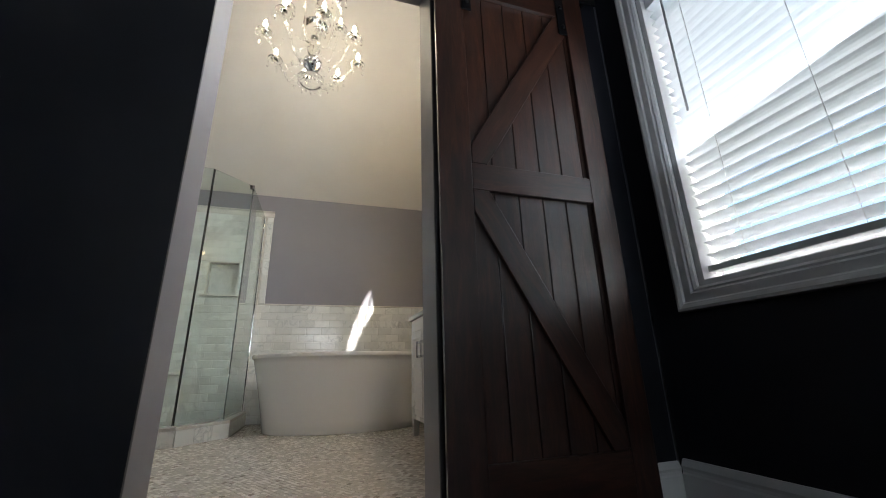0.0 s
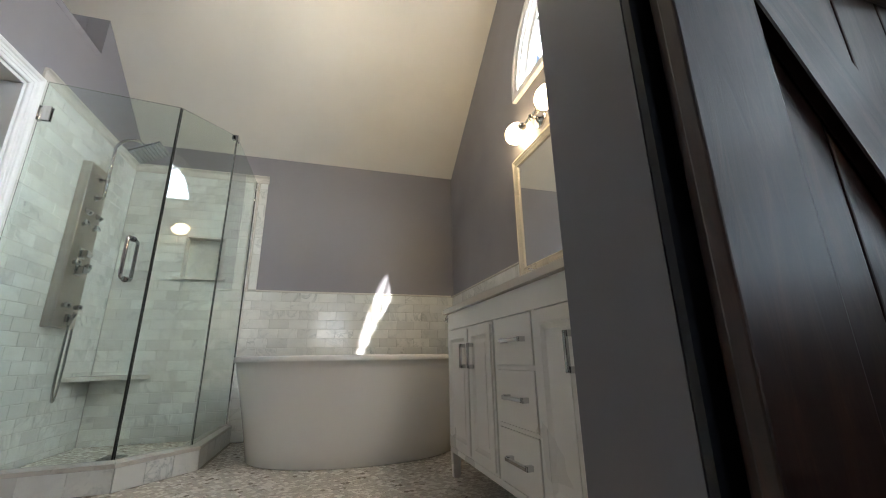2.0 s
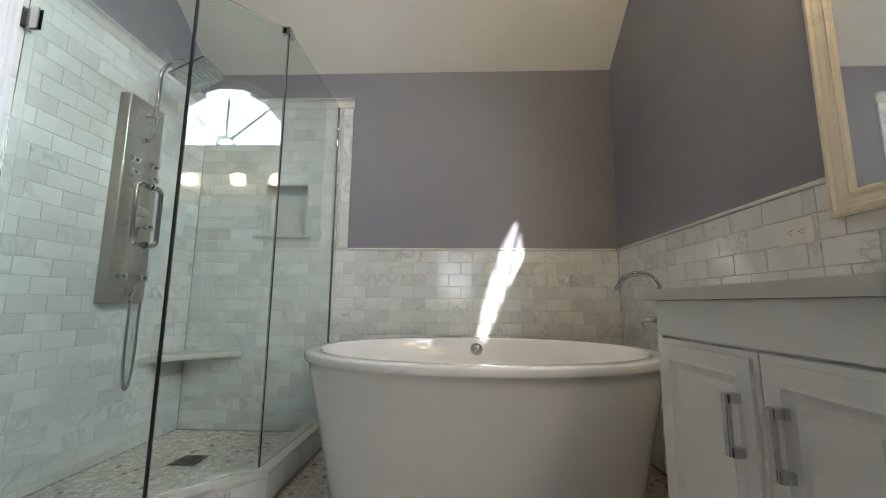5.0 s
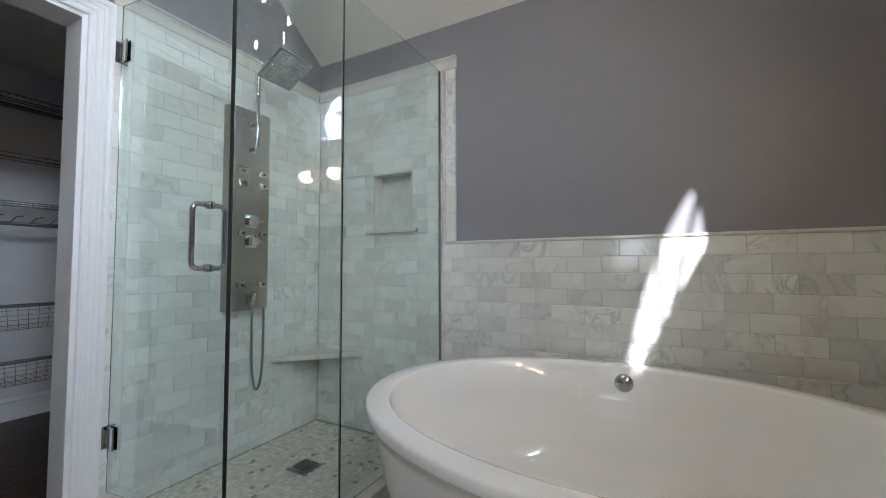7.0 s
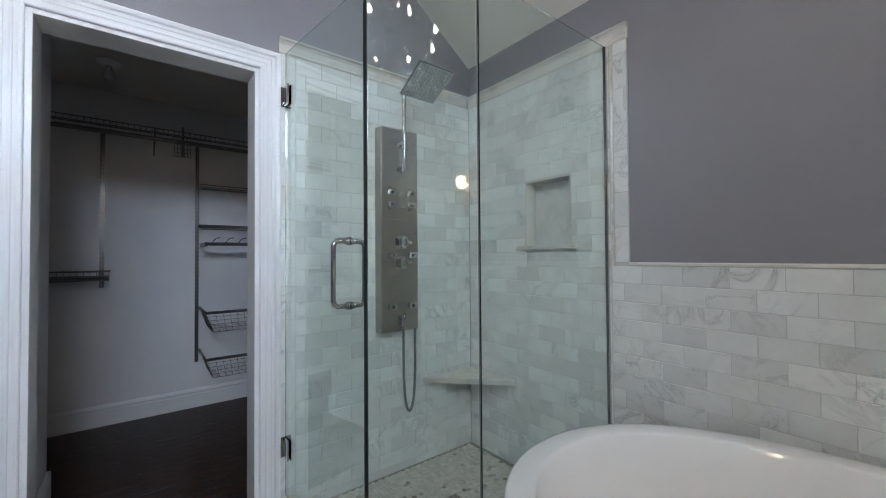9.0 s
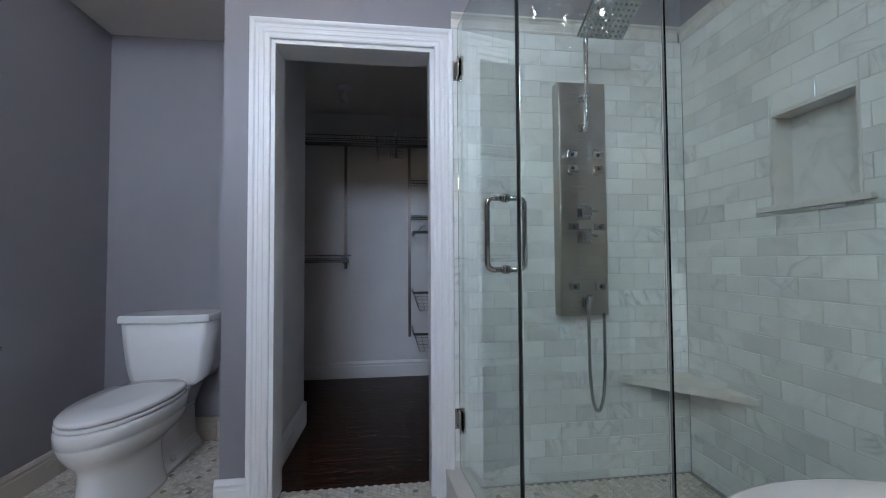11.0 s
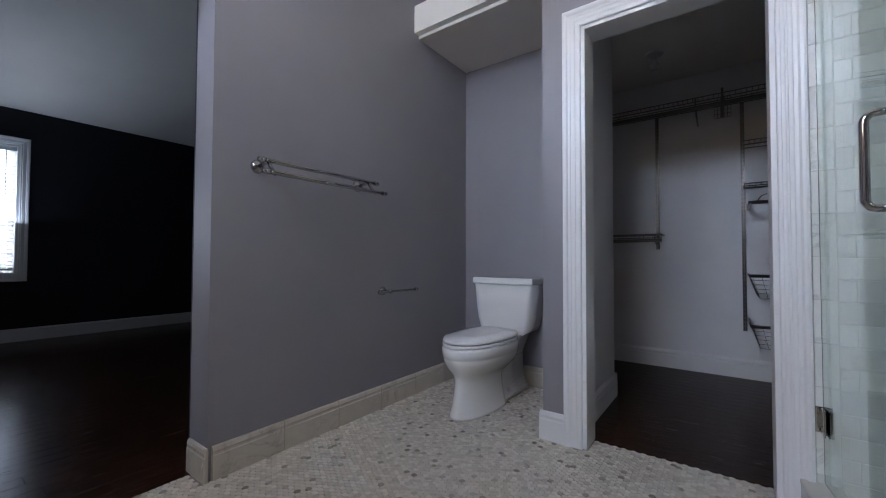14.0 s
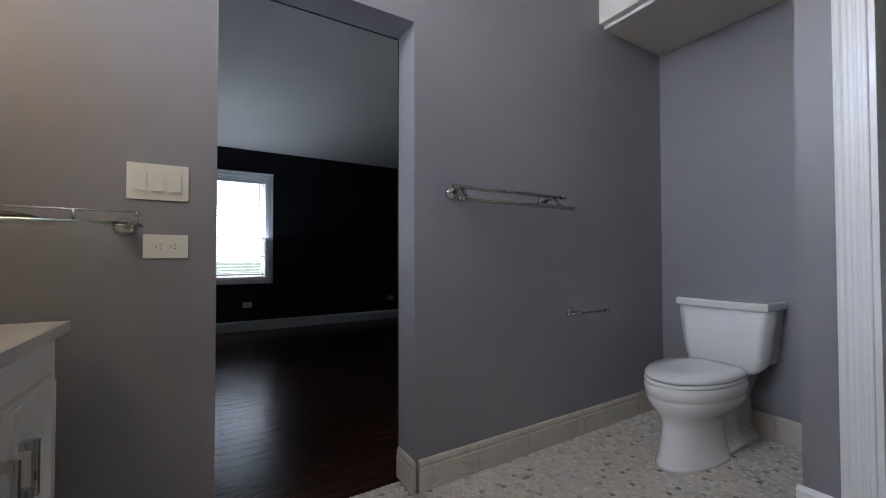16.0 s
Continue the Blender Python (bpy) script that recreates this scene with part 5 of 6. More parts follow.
# ---- closet fittings ----
def wire_shelf(name, label, y0, y1, z, depth, rod=None):
    """A ventilated wire shelf on the closet back wall."""
    x0 = CLO_W + 0.012
    top = thing(name, label, "wire shelf", (x0, (y0 + y1) / 2, z))
    for x in (x0, x0 + depth / 2, x0 + depth):
        part("rail", tube(bmesh.new(), [(x, y0, z), (x, y1, z)], 0.004, 8), DARK_CHROME, top)
    part("rail", tube(bmesh.new(), [(x0 + depth, y0, z - 0.03), (x0 + depth, y1, z - 0.03)], 0.004, 8), DARK_CHROME, top)
    n = int((y1 - y0) / 0.032)
    bm = bmesh.new()
    for i in range(n + 1):
        y = y0 + (y1 - y0) * i / n
        tube(bm, [(x0, y, z + 0.004), (x0 + depth, y, z + 0.004), (x0 + depth, y, z - 0.03)], 0.0016, 5)
    tagged(part("wires", bm, DARK_CHROME, top), kind="stuff")
    if rod:
        part("hanging_rod", tube(bmesh.new(), [(x0 + depth - 0.02, y0, z - rod), (x0 + depth - 0.02, y1, z - rod)], 0.015, 14), DARK_CHROME, top)
        for y in (y0 + 0.05, (y0 + y1) / 2, y1 - 0.05):
            part("rod_bracket", tube(bmesh.new(), [(x0, y, z - rod - 0.06), (x0 + depth - 0.02, y, z - rod), (x0 + depth - 0.02, y, z)], 0.006, 8), DARK_CHROME, top)
    return top


wire_shelf("closet_shelf", "dark wire shelf with a hanging rod across the closet", 1.70, 4.45, 2.12, 0.30, 0.07)
wire_shelf("closet_shelf", "short dark wire shelf with a hanging rod", 1.70, 2.83, 1.11, 0.20, 0.05)
wire_shelf("closet_shelf", "dark wire shelf on slotted uprights", 3.36, 4.40, 1.76, 0.24)
wire_shelf("closet_shelf", "dark wire shelf on slotted uprights", 3.36, 4.40, 1.45, 0.24)


def upright(y, z0, z1):
    ob = thing("shelf_upright", "slotted dark metal shelf upright on the closet wall", "shelf bracket", (CLO_W, y, z0), "closet uprights")
    bm = B(CLO_W + 0.0005, CLO_W + 0.011, y - 0.013, y + 0.013, z0, z1, bevel=0.001)
    part("channel", bm, DARK_CHROME, ob)
    bm = bmesh.new()
    k = int((z1 - z0) / 0.032)
    for i in range(k):
        for s in (-1, 1):
            box(bm, CLO_W + 0.0111, CLO_W + 0.0116, y + s * 0.006 - 0.002, y + s * 0.006 + 0.002, z0 + 0.012 + i * 0.032, z0 + 0.03 + i * 0.032)
    part("slot", bm, SLOT, ob)


upright(2.78, 0.99, 2.12)
upright(3.36, 0.36, 2.12)
upright(4.30, 0.36, 2.12)


def wire_basket(z):
    y0, y1, x0, x1 = 3.38, 4.27, CLO_W + 0.015, CLO_W + 0.42
    top = thing("wire_basket", "pull-out dark wire mesh basket under a metal frame", "basket", (x0, (y0 + y1) / 2, z), "closet baskets")
    bm = bmesh.new()
    tube(bm, [(x0, y0, z), (x1, y0, z), (x1, y1, z), (x0, y1, z)], 0.011, 10)
    part("frame", bm, DARK_CHROME, top)
    bm = bmesh.new()
    d = 0.15
    xa, ya, yb = x1 - 0.05, y0 + 0.05, y1 - 0.05
    for i in range(19):
        y = ya + (yb - ya) * i / 18
        tube(bm, [(x1 - 0.01, y0 + 0.01 + (y1 - y0 - 0.02) * i / 18, z), (xa, y, z - d), (x0, y, z - d)], 0.0015, 4)
    for i in range(1, 6):
        u = i / 5
        tube(bm, [(x0, y0 + 0.05 * u, z - d * u), (x1 - 0.05 * u, y0 + 0.05 * u, z - d * u), (x1 - 0.05 * u, y1 - 0.05 * u, z - d * u)], 0.0015, 4)
    for i in range(12):
        x = x0 + (xa - x0) * i / 11
        tube(bm, [(x, y0, z), (x, ya, z - d)], 0.0015, 4)
    tagged(part("mesh", bm, DARK_CHROME, top), kind="stuff")


wire_basket(0.795)
wire_basket(0.455)


def hook_rail():
    y0, y1, z, x = 3.38, 4.27, 1.305, CLO_W + 0.012
    top = thing("hook_rail", "dark metal accessory rail with angled hooks", "hook rail", (x, y0, z))
    part("rail", B(x, x + 0.30, y0, y0 + 0.02, z - 0.02, z + 0.01, bevel=0.003), DARK_CHROME, top)
    part("rail", tube(bmesh.new(), [(x + 0.29, y0, z), (x + 0.29, y1, z)], 0.013, 12), DARK_CHROME, top)
    for i in range(9):
        y = y0 + 0.05 + i * 0.09
        part("hook", tube(bmesh.new(), [(x + 0.29, y, z + 0.01), (x + 0.31, y + 0.02, z + 0.04), (x + 0.33, y + 0.05, z + 0.05)], 0.004, 8), DARK_CHROME, top)


hook_rail()


def basket_small():
    x, y, z = CLO_W + 0.30, 3.24, 1.94
    top = thing("hanging_bracket", "small dark wire holder hanging from the closet rod", "closet bracket", (x, y, z))
    bm = bmesh.new()
    for i in range(6):
        tube(bm, [(x - 0.03, y - 0.05 + 0.02 * i, z + 0.16), (x, y - 0.05 + 0.02 * i, z), (x + 0.05, y - 0.05 + 0.02 * i, z)], 0.002, 5)
    for u in (0, 0.03, 0.06, 0.09, 0.12):
        tube(bm, [(x, y - 0.05, z + u), (x, y + 0.05, z + u)], 0.002, 5)
    tube(bm, [(x, y, z), (x, y, z + 0.22)], 0.008, 8)
    part("wires", bm, DARK_CHROME, top)


basket_small()


def ceiling_fixture():
    x, y = -2.85, 2.84
    top = thing("ceiling_lamp", "small unlit lamp holder on the closet ceiling", "ceiling lamp", (x, y, 2.42))
    part("base", turned(bmesh.new(), [(0, 0), (0.06, 0), (0.06, -0.012), (0.04, -0.03), (0, -0.03)], (x, y, 2.4195), 24), TRIM, top)
    part("bulb", turned(bmesh.new(), [(0, -0.03), (0.014, -0.03), (0.016, -0.05), (0.03, -0.085), (0.022, -0.115), (0, -0.122)], (x, y, 2.4195), 18), material("unlit_bulb", (0.6, 0.6, 0.6), 0.2), top)


ceiling_fixture()


# ---- chandelier ----
def chandelier():
    x, y, z = -0.130, 2.548, 2.492
    top = thing("chandelier", "crystal chandelier with glass arms, candle bulbs and hanging drops", "chandelier", (x, y, z))
    zc = ceil_z(y)
    part("canopy", turned(bmesh.new(), [(0, 0), (0.065, 0), (0.06, -0.02), (0.02, -0.04), (0, -0.042)], seg=24, m=pose(x, y, zc - 0.012, -math.degrees(math.atan(SLOPE)), 0, 0)), CHROME, top)
    bm = bmesh.new()
    k = 0
    h = z + 0.42
    while h < zc - 0.04:
        ring = [(x + (0.012 * math.cos(a) if k % 2 else 0), y + (0 if k % 2 else 0.012 * math.cos(a)), h + 0.021 * math.sin(a)) for a in (2 * math.pi * i / 10 for i in range(11))]
        tube(bm, ring, 0.0022, 5, caps=False)
        h += 0.034
        k += 1
    part("chain", bm, CHROME, top)
    part("hub", turned(bmesh.new(), [(0, -0.085), (0.012, -0.08), (0.02, -0.06), (0.045, -0.045), (0.06, -0.015), (0.062, 0.012), (0.05, 0.035), (0.03, 0.05), (0.014, 0.06), (0.0, 0.06)], (x, y, z), 26), CHROME, top)
    part("column", turned(bmesh.new(), [(0.008, 0.06), (0.03, 0.08), (0.045, 0.12), (0.035, 0.17), (0.016, 0.20), (0.03, 0.24), (0.075, 0.30), (0.085, 0.33), (0.05, 0.335), (0.012, 0.37), (0.012, 0.44), (0, 0.44)], (x, y, z), 22), CRYSTAL, top)
    part("bowl", turned(bmesh.new(), [(0, -0.20), (0.03, -0.195), (0.07, -0.165), (0.085, -0.13), (0.08, -0.13), (0.062, -0.16), (0.028, -0.186), (0, -0.19)], (x, y, z), 24), CRYSTAL, top)
    drop_me = finish(turned(bmesh.new(), [(0, 0.0), (0.0025, -0.003), (0.009, -0.022), (0.0075, -0.034), (0, -0.044)], seg=6), "drop", CRYSTAL)
    for f in drop_me.polygons:
        f.use_smooth = False
    bead_me = finish(turned(bmesh.new(), [(0, 0.007), (0.0065, 0.003), (0.0065, -0.003), (0, -0.007)], seg=6), "bead", CRYSTAL)
    for f in bead_me.polygons:
        f.use_smooth = False

    def hang(parent, me, p, name):
        o = new(name, me)
        o.parent = parent
        o.matrix_parent_inverse = Matrix.Translation(top.location).inverted() if parent is top else Matrix.Identity(4)
        o.location = p
        return o
    rng = random.Random(7)
    for tier, (count, radius, lift, start) in enumerate(((8, 0.315, 0.10, 0.2), (5, 0.20, 0.27, 0.55))):
        for i in range(count):
            a = start + 2 * math.pi * i / count
            c, s = math.cos(a), math.sin(a)
            pts, zz = [], z + (0.0 if tier == 0 else 0.17)
            for k in range(15):
                u = k / 14
                r = 0.03 + (radius - 0.03) * (u ** 0.9)
                w = zz + (-0.075 * math.sin(math.pi * min(1, u * 1.25)) + lift * max(0, (u - 0.55) / 0.45) ** 1.3) * 1.0
                pts.append((x + c * r, y + s * r, w))
            arm = part("arm", tube(bmesh.new(), pts, 0.0065, 8), CRYSTAL, top)
            ex, ey, ez = pts[-1]
            cup = turned(bmesh.new(), [(0, 0.0), (0.012, 0.0), (0.045, 0.018), (0.052, 0.026), (0.047, 0.027), (0.012, 0.010), (0.012, 0.014), (0, 0.014)], (ex, ey, ez), 18)
            part("bobeche", cup, CRYSTAL, arm, "clear glass drip dish")
            part("candle", turned(bmesh.new(), [(0, 0.012), (0.011, 0.012), (0.011, 0.062), (0.008, 0.066), (0, 0.066)], (ex, ey, ez), 14), PLATE, arm, "white candle sleeve")
            part("bulb", turned(bmesh.new(), [(0.006, 0.066), (0.011, 0.078), (0.0135, 0.090), (0.0105, 0.106), (0.0045, 0.126), (0, 0.134)], (ex, ey, ez), 14), CANDLE, arm, "lit flame-shaped bulb")
            for j in range(4):
                b = a + 2 * math.pi * j / 4 + 0.4
                px, py = ex + 0.048 * math.cos(b), ey + 0.048 * math.sin(b)
                hang(arm, bead_me, (px, py, ez + 0.012), "bead")
                hang(arm, drop_me, (px, py, ez + 0.003), "drop")
    # swags of beads and the lower fringe
    bm = bmesh.new()
    for i in range(8):
        a0, a1 = 0.2 + 2 * math.pi * i / 8, 0.2 + 2 * math.pi * (i + 1) / 8
        for k in range(9):
            u = k / 8
            a = a0 + (a1 - a0) * u
            r = 0.27 - 0.03 * math.sin(math.pi * u)
            turned(bm, [(0, 0.0055), (0.0055, 0), (0, -0.0055)], (x + r * math.cos(a), y + r * math.sin(a), z + 0.07 - 0.11 * math.sin(math.pi * u)), 6)
        for k in range(10):
            u = k / 9
            r = 0.08 + 0.19 * u
            turned(bm, [(0, 0.0055), (0.0055, 0), (0, -0.0055)], (x + r * math.cos(a0), y + r * math.sin(a0), z - 0.14 + 0.2 * u * u + 0.02 * math.sin(math.pi * u)), 6)
    for f in bm.faces:
        f.smooth = False
    tagged(part("bead_swags", bm, CRYSTAL, top, "strings of small crystal beads"), kind="stuff")
    for i in range(16):
        a = 2 * math.pi * i / 16
        hang(top, drop_me, (x + 0.075 * math.cos(a), y + 0.075 * math.sin(a), z - 0.145), "drop")
        hang(top, drop_me, (x + 0.16 * math.cos(a), y + 0.16 * math.sin(a), z - 0.10 + 0.015 * rng.random()), "drop")
    for i in range(10):
        a = 2 * math.pi * i / 10
        hang(top, drop_me, (x + 0.082 * math.cos(a), y + 0.082 * math.sin(a), z + 0.325), "drop")


chandelier()


# ---- wall tile ----
TILE_W, TILE_H, GAP = 0.1525, 0.0765, 0.002
tile_meshes = {}


def tile_mesh(w, h, mat):
    key = (round(w, 3), round(h, 3), mat.name)
    if key not in tile_meshes:
        b = 0.0015
        bm = bmesh.new()
        lo = [bm.verts.new((sx * w / 2, 0.0, sz * h / 2)) for sx, sz in ((-1, -1), (1, -1), (1, 1), (-1, 1))]
        mid = [bm.verts.new((sx * w / 2, -0.007, sz * h / 2)) for sx, sz in ((-1, -1), (1, -1), (1, 1), (-1, 1))]
        hi = [bm.verts.new((sx * (w / 2 - b), -0.0085, sz * (h / 2 - b))) for sx, sz in ((-1, -1), (1, -1), (1, 1), (-1, 1))]
        for p, q in ((lo, mid), (mid, hi)):
            for i in range(4):
                bm.faces.new((p[i], p[(i + 1) % 4], q[(i + 1) % 4], q[i]))
        bm.faces.new(hi)
        tile_meshes[key] = finish(bm, "tile", mat)
    return tile_meshes[key]


def minus(r, hole):
    """The rectangle r (u0, u1, v0, v1) without a hole."""
    u0, u1, v0, v1 = r
    a0, a1, b0, b1 = hole
    if u1 <= a0 or u0 >= a1 or v1 <= b0 or v0 >= b1:
        return [r]
    out = []
    if u0 < a0:
        out.append((u0, a0, v0, v1))
    if u1 > a1:
        out.append((a1, u1, v0, v1))
    m0, m1 = max(u0, a0), min(u1, a1)
    if v0 < b0:
        out.append((m0, m1, v0, b0))
    if v1 > b1:
        out.append((m0, m1, b1, v1))
    return out


def tiled(parent, m, u0, u1, v0, v1, holes=(), name="tile", shift=0.0, limit=None):
    """Running-bond tiles on a plane: m maps (u, out of the wall = -y, v) to the world."""
    rows = int(math.ceil((v1 - v0) / TILE_H))
    rng = random.Random(int(abs(u0 * 1000) + v1 * 100))
    for r in range(rows):
        b1 = v1 - r * TILE_H
        b0 = max(v0, b1 - TILE_H)
        if b1 - b0 < 0.008:
            continue
        u = u0 - (TILE_W / 2 if r % 2 else 0) - shift
        while u < u1:
            a0, a1 = max(u0, u), min(u1, u + TILE_W)
            u += TILE_W
            if a1 - a0 < 0.008:
                continue
            pieces = [(a0, a1, b0, b1)]
            for h in holes:
                pieces = [q for p in pieces for q in minus(p, h)]
            for p in pieces:
                w, hh = p[1] - p[0] - GAP, p[3] - p[2] - GAP
                if w < 0.006 or hh < 0.006:
                    continue
                o = new(name, tile_mesh(w, hh, TILE))
                o.parent = parent
                tilt = pose(0, 0, 0, rng.gauss(0, 0.12), 0, rng.gauss(0, 0.12))
                o.matrix_basis = m @ Matrix.Translation(((p[0] + p[1]) / 2, rng.uniform(-0.0004, 0.0004), (p[2] + p[3]) / 2)) @ tilt


M_N = Matrix(((1, 0, 0, 0), (0, 1, 0, N + 0.0085), (0, 0, 1, 0), (0, 0, 0, 1)))
M_W = Matrix(((0, -1, 0, W - 0.0085), (1, 0, 0, 0), (0, 0, 1, 0), (0, 0, 0, 1)))
M_E = Matrix(((0, 1, 0, E + 0.0085), (-1, 0, 0, 0), (0, 0, 1, 0), (0, 0, 0, 1)))
NICHE = (-1.10, -0.81, 1.245, 1.60)
WAINS, TOP = 1.152, 2.135


def grout(name, boxes, label):
    bm = bmesh.new()
    for b in boxes:
        box(bm, *b)
    return structure(name, bm, GROUT, label, "tile wall")


g0, g1 = 0.0022, 0.0115
tn = grout("tile_wall_shower", [(W, NICHE[0], N + g0, N + g1, 0, TOP), (NICHE[1], -0.605, N + g0, N + g1, 0, TOP), (NICHE[0], NICHE[1], N + g0, N + g1, 0, NICHE[2]), (NICHE[0], NICHE[1], N + g0, N + g1, NICHE[3], TOP)],
           "white marble subway tile in the shower")
tiled(tn, M_N, W, -0.605, 0.03, TOP, [NICHE])
tw = grout("tile_wall_shower_west", [(W - g1, W - g0, 3.4985, N + 0.001, 0, TOP)], "white marble subway tile behind the shower panel")
tiled(tw, M_W, 3.572, N, 0.03, TOP, shift=0.03)
tb = grout("tile_wall_bath", [(-0.605, E, N + g0, N + g1, 0, WAINS), (-0.605, -0.525, N + g0, N + g1, WAINS, TOP)], "white marble subway tile wainscot behind the bathtub")
tiled(tb, M_N, -0.605, E, 0.0, WAINS, shift=0.02)
te = grout("tile_wall_vanity", [(E + g0, E + g1, VY1 + 0.02, N, 0, WAINS), (E + g0, E + g1, S, VY1 + 0.02, VZ - 0.05, WAINS)], "white marble subway tile wainscot behind the vanity")
tiled(te, M_E, -N, -(VY1 + 0.022), 0.0, WAINS, name="tile", shift=0.05)
tiled(te, M_E, -(VY1 + 0.022), -S, VZ - 0.03, WAINS, shift=0.0)


def border(parent, m, u0, u1, v0, v1, step):
    v = v0
    while v < v1 - 0.01:
        w = min(v1, v + step)
        o = new("border_tile", tile_mesh(u1 - u0 - GAP, w - v - GAP, TILE))
        o.parent = parent
        o.matrix_basis = m @ Matrix.Translation(((u0 + u1) / 2, 0, (v + w) / 2))
        v = w


border(tb, M_N, -0.588, -0.525, WAINS + 0.016, TOP + 0.075, 0.1525)
border(tw, M_W, 3.500, 3.572, 0.0, TOP + 0.0, 0.1525)


def liner(name, pts_profile, a, b, axis, label):
    bm = prism(bmesh.new(), pts_profile, a, b, axis)
    return structure(name, bm, SLAB, label, "trim")


pen = [(0.0, 0.0), (-0.013, 0.0), (-0.017, 0.004), (-0.017, 0.011), (-0.013, 0.016), (0.0, 0.016)]
liner("trim_bath", [(N + 0.011 + a, WAINS + b) for a, b in pen], -0.5235, E - 0.018, "x", "marble pencil trim above the wainscot")
bm = prism(bmesh.new(), [(E + 0.011 + a, WAINS + b) for a, b in pen], S, N + 0.01, "y")
structure("trim_vanity", bm, SLAB, "marble pencil trim above the vanity wainscot", "trim")
bm = prism(bmesh.new(), [(-0.604, N + 0.011), (-0.604, N - 0.006), (-0.600, N - 0.009), (-0.594, N - 0.009), (-0.590, N - 0.006), (-0.590, N + 0.011)], WAINS, TOP + 0.0, "z")
structure("trim_shower_side", bm, SLAB, "upright marble liner beside the shower", "trim")
crown = [(0.0, 0.0), (-0.012, 0.0), (-0.014, 0.008), (-0.012, 0.016), (-0.012, 0.045), (-0.018, 0.056), (-0.028, 0.062), (-0.028, 0.070), (0.0, 0.074)]
bm = prism(bmesh.new(), [(N + 0.011 + a, TOP + b) for a, b in crown], W - 0.008, -0.518, "x")
structure("trim_shower_north", bm, SLAB, "moulded marble cap above the shower tile", "trim")
bm = prism(bmesh.new(), [(W - 0.011 - a, TOP + b) for a, b in crown], 3.492, N - 0.018, "y")
structure("trim_shower_west", bm, SLAB, "moulded marble cap above the shower tile", "trim")


def niche():
    ob = thing("shower_niche", "recessed marble niche in the shower wall", "niche", (-0.955, N, 1.245))
    tagged(ob, kind="structure")
    u0, u1, v0, v1 = NICHE
    part("back", B(u0, u1, N + 0.085, N + 0.111, v0, v1), TILE, ob)
    part("side", B(u0 + 0.0002, u0 + 0.009, N + 0.001, N + 0.085, v0 + 0.001, v1 - 0.001), SLAB, ob)
    part("side", B(u1 - 0.009, u1 - 0.0002, N + 0.001, N + 0.085, v0 + 0.001, v1 - 0.001), SLAB, ob)
    part("head", B(u0 + 0.009, u1 - 0.009, N + 0.001, N + 0.085, v1 - 0.010, v1 - 0.0005), SLAB, ob)
    part("sill", B(u0 - 0.045, u1 + 0.035, N - 0.022, N + 0.0845, v0 - 0.014, v0 + 0.006, bevel=0.002), SLAB, ob)


niche()


# ---- hexagon mosaic and planks ----
HEX = 0.0238


def hexagon(r, h):
    bm = bmesh.new()
    rings = []
    for rr, z in ((r, -0.006), (r, -0.0012), (r - 0.0013, 0.0)):
        rings.append([bm.verts.new((rr * math.cos(math.pi / 6 + math.pi / 3 * k), rr * math.sin(math.pi / 6 + math.pi / 3 * k), z)) for k in range(6)])
    for a, b in zip(rings, rings[1:]):
        for k in range(6):
            bm.faces.new((a[k], a[(k + 1) % 6], b[(k + 1) % 6], b[k]))
    bm.faces.new(rings[-1])
    return bm


def in_bath(x, y):
    if y < S:
        return DOOR_W + 0.025 < x < DOOR_E - 0.01 and y > S2 + 0.065
    if x < W:
        return ALC_W + 0.02 < x and (y < ALC_N - 0.02 or (x > W - 0.13 and CL_S + 0.025 < y < CL_N - 0.02))
    if x > E - 0.02 or y > N - 0.02:
        return False
    if x < -0.56 and y > 3.445 + (x - W) * 0.0996 and (x < -0.86 or y > 3.508 + (x + 0.86) * 1.19):
        return False
    if x > VX + 0.35 and y < VY1:
        return False
    return ((x - TUB["x"]) / (TUB["a"] - 0.19)) ** 2 + ((y - TUB["y"]) / (TUB["b"] - 0.2)) ** 2 > 1


def in_shower(x, y):
    if not (W + 0.02 < x < -0.705 and 3.585 + (x - W) * 0.1 < y < N - 0.02):
        return False
    if abs(x + 1.13) < 0.066 and abs(y - 4.17) < 0.066:
        return False
    return x < -0.915 or y > 3.652 + (x + 0.915) * 1.19


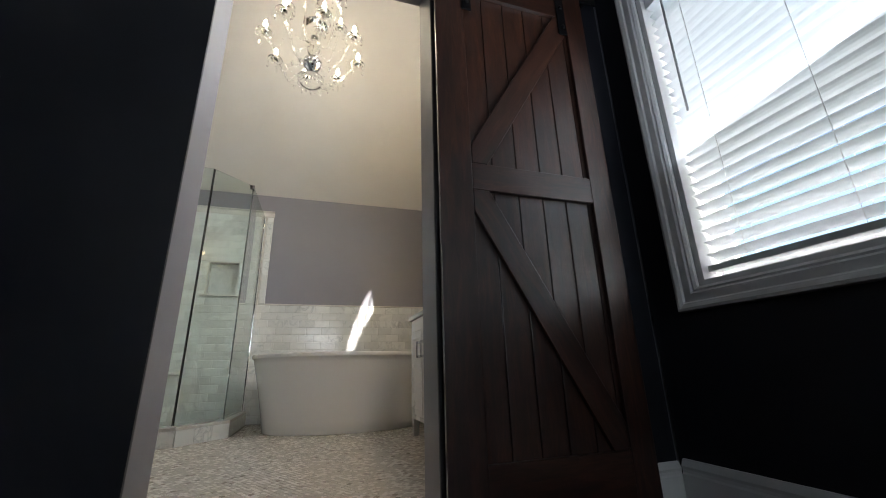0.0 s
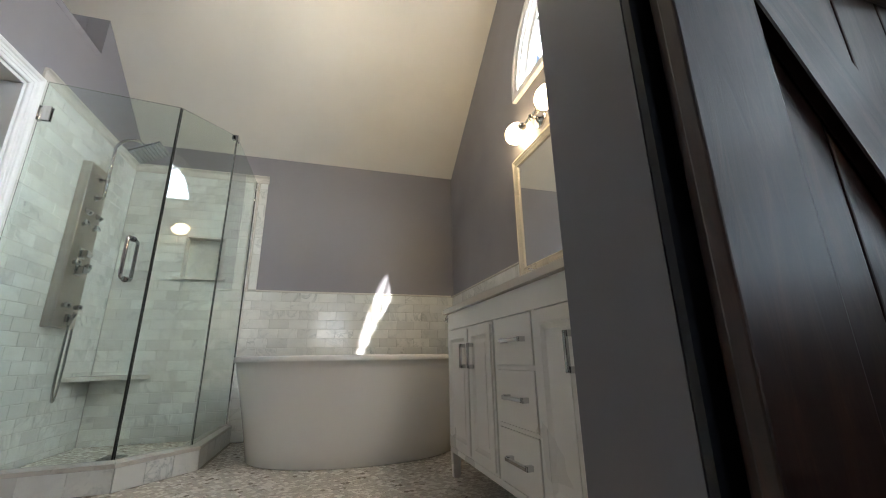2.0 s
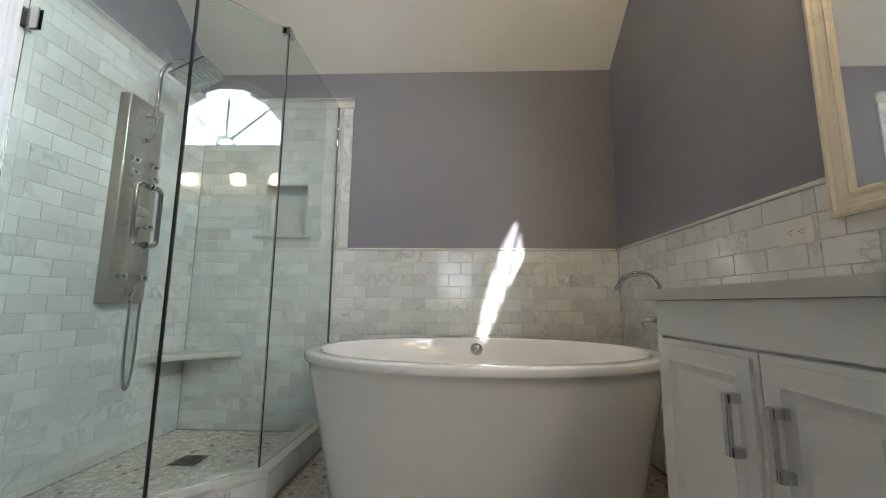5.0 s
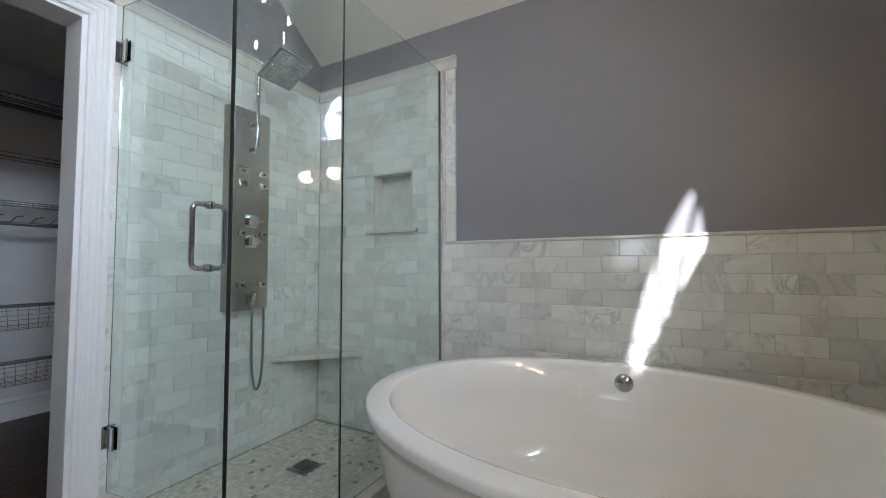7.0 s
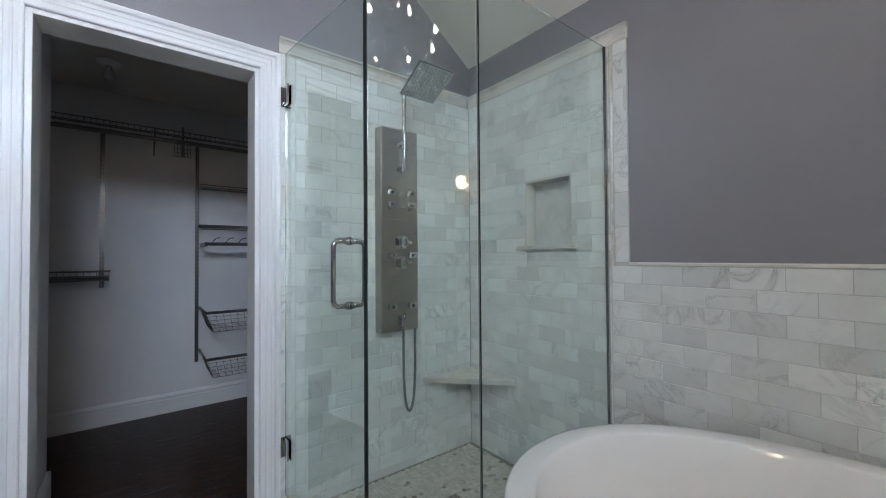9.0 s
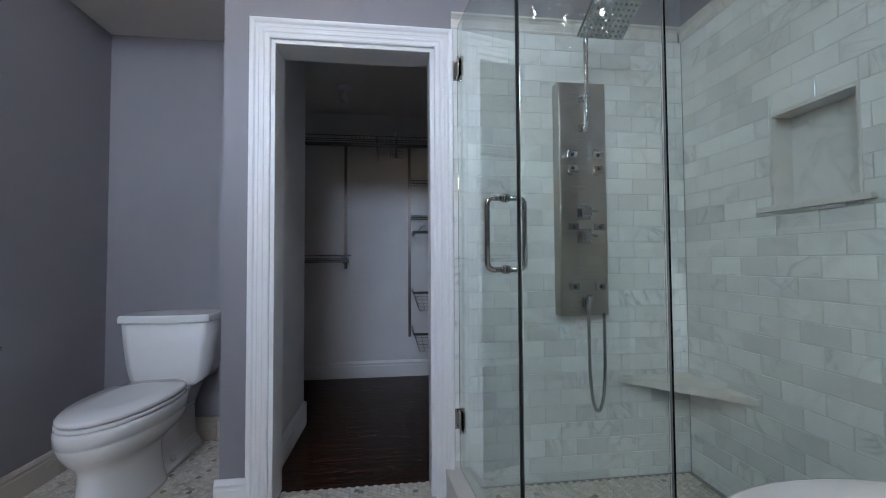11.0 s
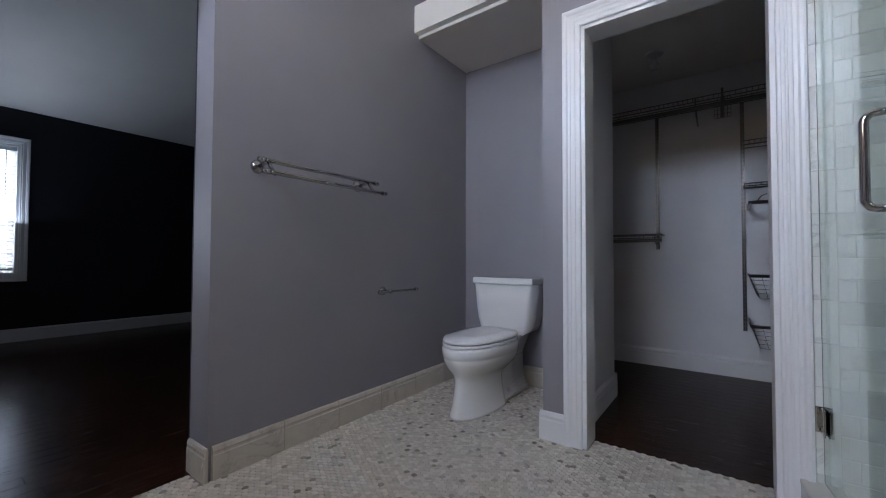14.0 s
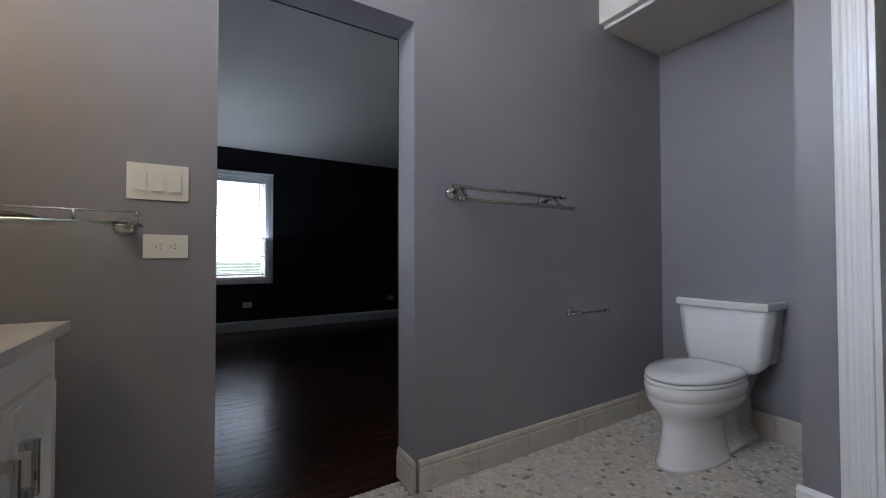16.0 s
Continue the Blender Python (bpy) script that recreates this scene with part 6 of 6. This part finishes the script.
def mosaic(parent, inside, x0, x1, y0, y1, z, near):
    """Hexagons in a honeycomb; those in the stretch near are parts, the rest one field."""
    one = finish(hexagon(HEX * 0.545, 0), "hexagon_tile", MOSAIC)
    proto = hexagon(HEX * 0.545, 0)
    pv = [tuple(v.co) for v in proto.verts]
    proto.verts.index_update()
    pf = [tuple(v.index for v in f.verts) for f in proto.faces]
    proto.free()
    verts, faces = [], []
    rng = random.Random(3)
    rows = int((y1 - y0) / (HEX * 0.866))
    count = 0
    for j in range(rows):
        y = y0 + j * HEX * 0.866
        n = int((x1 - x0) / HEX)
        for i in range(n):
            x = x0 + (i + 0.5 * (j % 2)) * HEX
            if not inside(x, y):
                continue
            dz, jx, jy = rng.gauss(0, 0.0003), rng.gauss(0, 0.0004), rng.gauss(0, 0.0004)
            if near(x, y) and count < 300:
                o = new("hexagon_tile", one)
                o.parent = parent
                o.location = (x + jx, y + jy, z + dz)
                count += 1
            else:
                k = len(verts)
                verts += [(a + x + jx, b + y + jy, c + z + dz) for a, b, c in pv]
                faces += [tuple(k + q for q in f) for f in pf]
    me = bpy.data.meshes.new("hexagon_field")
    me.from_pydata(verts, [], faces)
    me.materials.append(MOSAIC_FIELD)
    ob = new("hexagon_field", me)
    ob.parent = parent
    tagged(ob, "small grey and cream marble hexagon tiles", kind="stuff")


mosaic(bpy.data.objects["floor"], in_bath, ALC_W, E, S2 + 0.07, N, 0.0005, lambda x, y: -0.95 < x < -0.30 and 1.9 < y < 2.4)
mosaic(bpy.data.objects["shower_pan"], in_shower, W, -0.7, 3.62, N, 0.036, lambda x, y: -1.35 < x < -0.95 and 3.75 < y < 4.15)


def planks(parent, x0, x1, y0, y1, along, width, length, z):
    rng = random.Random(11)
    a0, a1, b0, b1 = (x0, x1, y0, y1) if along == "x" else (y0, y1, x0, x1)
    cache = {}
    b = b0
    while b < b1 - 0.005:
        w = min(width, b1 - b)
        a = a0 - rng.uniform(0, length)
        while a < a1:
            L = round(length * rng.uniform(0.7, 1.3), 1)
            p, q = max(a, a0), min(a + L, a1)
            a += L
            if q - p < 0.02:
                continue
            key = (round(q - p, 3), round(w, 3))
            if key not in cache:
                bm = box(bmesh.new(), -(q - p) / 2 + 0.0004, (q - p) / 2 - 0.0004, -w / 2 + 0.0005, w / 2 - 0.0005, -0.011, 0.0, bevel=0.0012, seg=1)
                cache[key] = finish(bm, "plank", WALNUT_FLOOR)
            o = new("plank", cache[key])
            o.parent = parent
            if along == "x":
                o.location = ((p + q) / 2, b + w / 2, z)
            else:
                o.location, o.rotation_euler = (b + w / 2, (p + q) / 2, z), (0, 0, math.pi / 2)
        b += width


planks(bpy.data.objects["floor_bedroom"], BED_W, BED_E, BED_S, S2 + 0.058, "x", 0.083, 1.3, 0.002)
planks(bpy.data.objects["floor_closet"], CLO_W, ALC_W - 0.142, S + 0.1, 4.5, "y", 0.083, 1.2, 0.002)
planks(bpy.data.objects["floor_closet"], ALC_W - 0.142, W - 0.137, 2.64, 4.5, "y", 0.083, 1.2, 0.002)


# ---- on the glass shelf ----
def hair_brush():
    """A slim dark brush lying on the glass, its handle tapering to a point."""
    y, z = S + 0.09, 1.1185
    top = thing("hair_brush", "slim black plastic hairbrush lying on the glass shelf", "hairbrush", (0.95, y, z))

    def ring(x, w, h):
        return [(x, y + w * math.cos(a), z + h / 2 + h / 2 * math.sin(a)) for a in (2 * math.pi * k / 12 for k in range(12))]
    part("handle", loft(bmesh.new(), [ring(0.782, 0.002, 0.006), ring(0.80, 0.007, 0.014), ring(0.84, 0.010, 0.021), ring(0.90, 0.009, 0.020)]), BLACK, top)
    part("head", loft(bmesh.new(), [ring(0.9005, 0.010, 0.020), ring(0.92, 0.016, 0.025), ring(0.98, 0.020, 0.028), ring(1.04, 0.016, 0.026), ring(1.06, 0.006, 0.012)]), BLACK, top)


hair_brush()
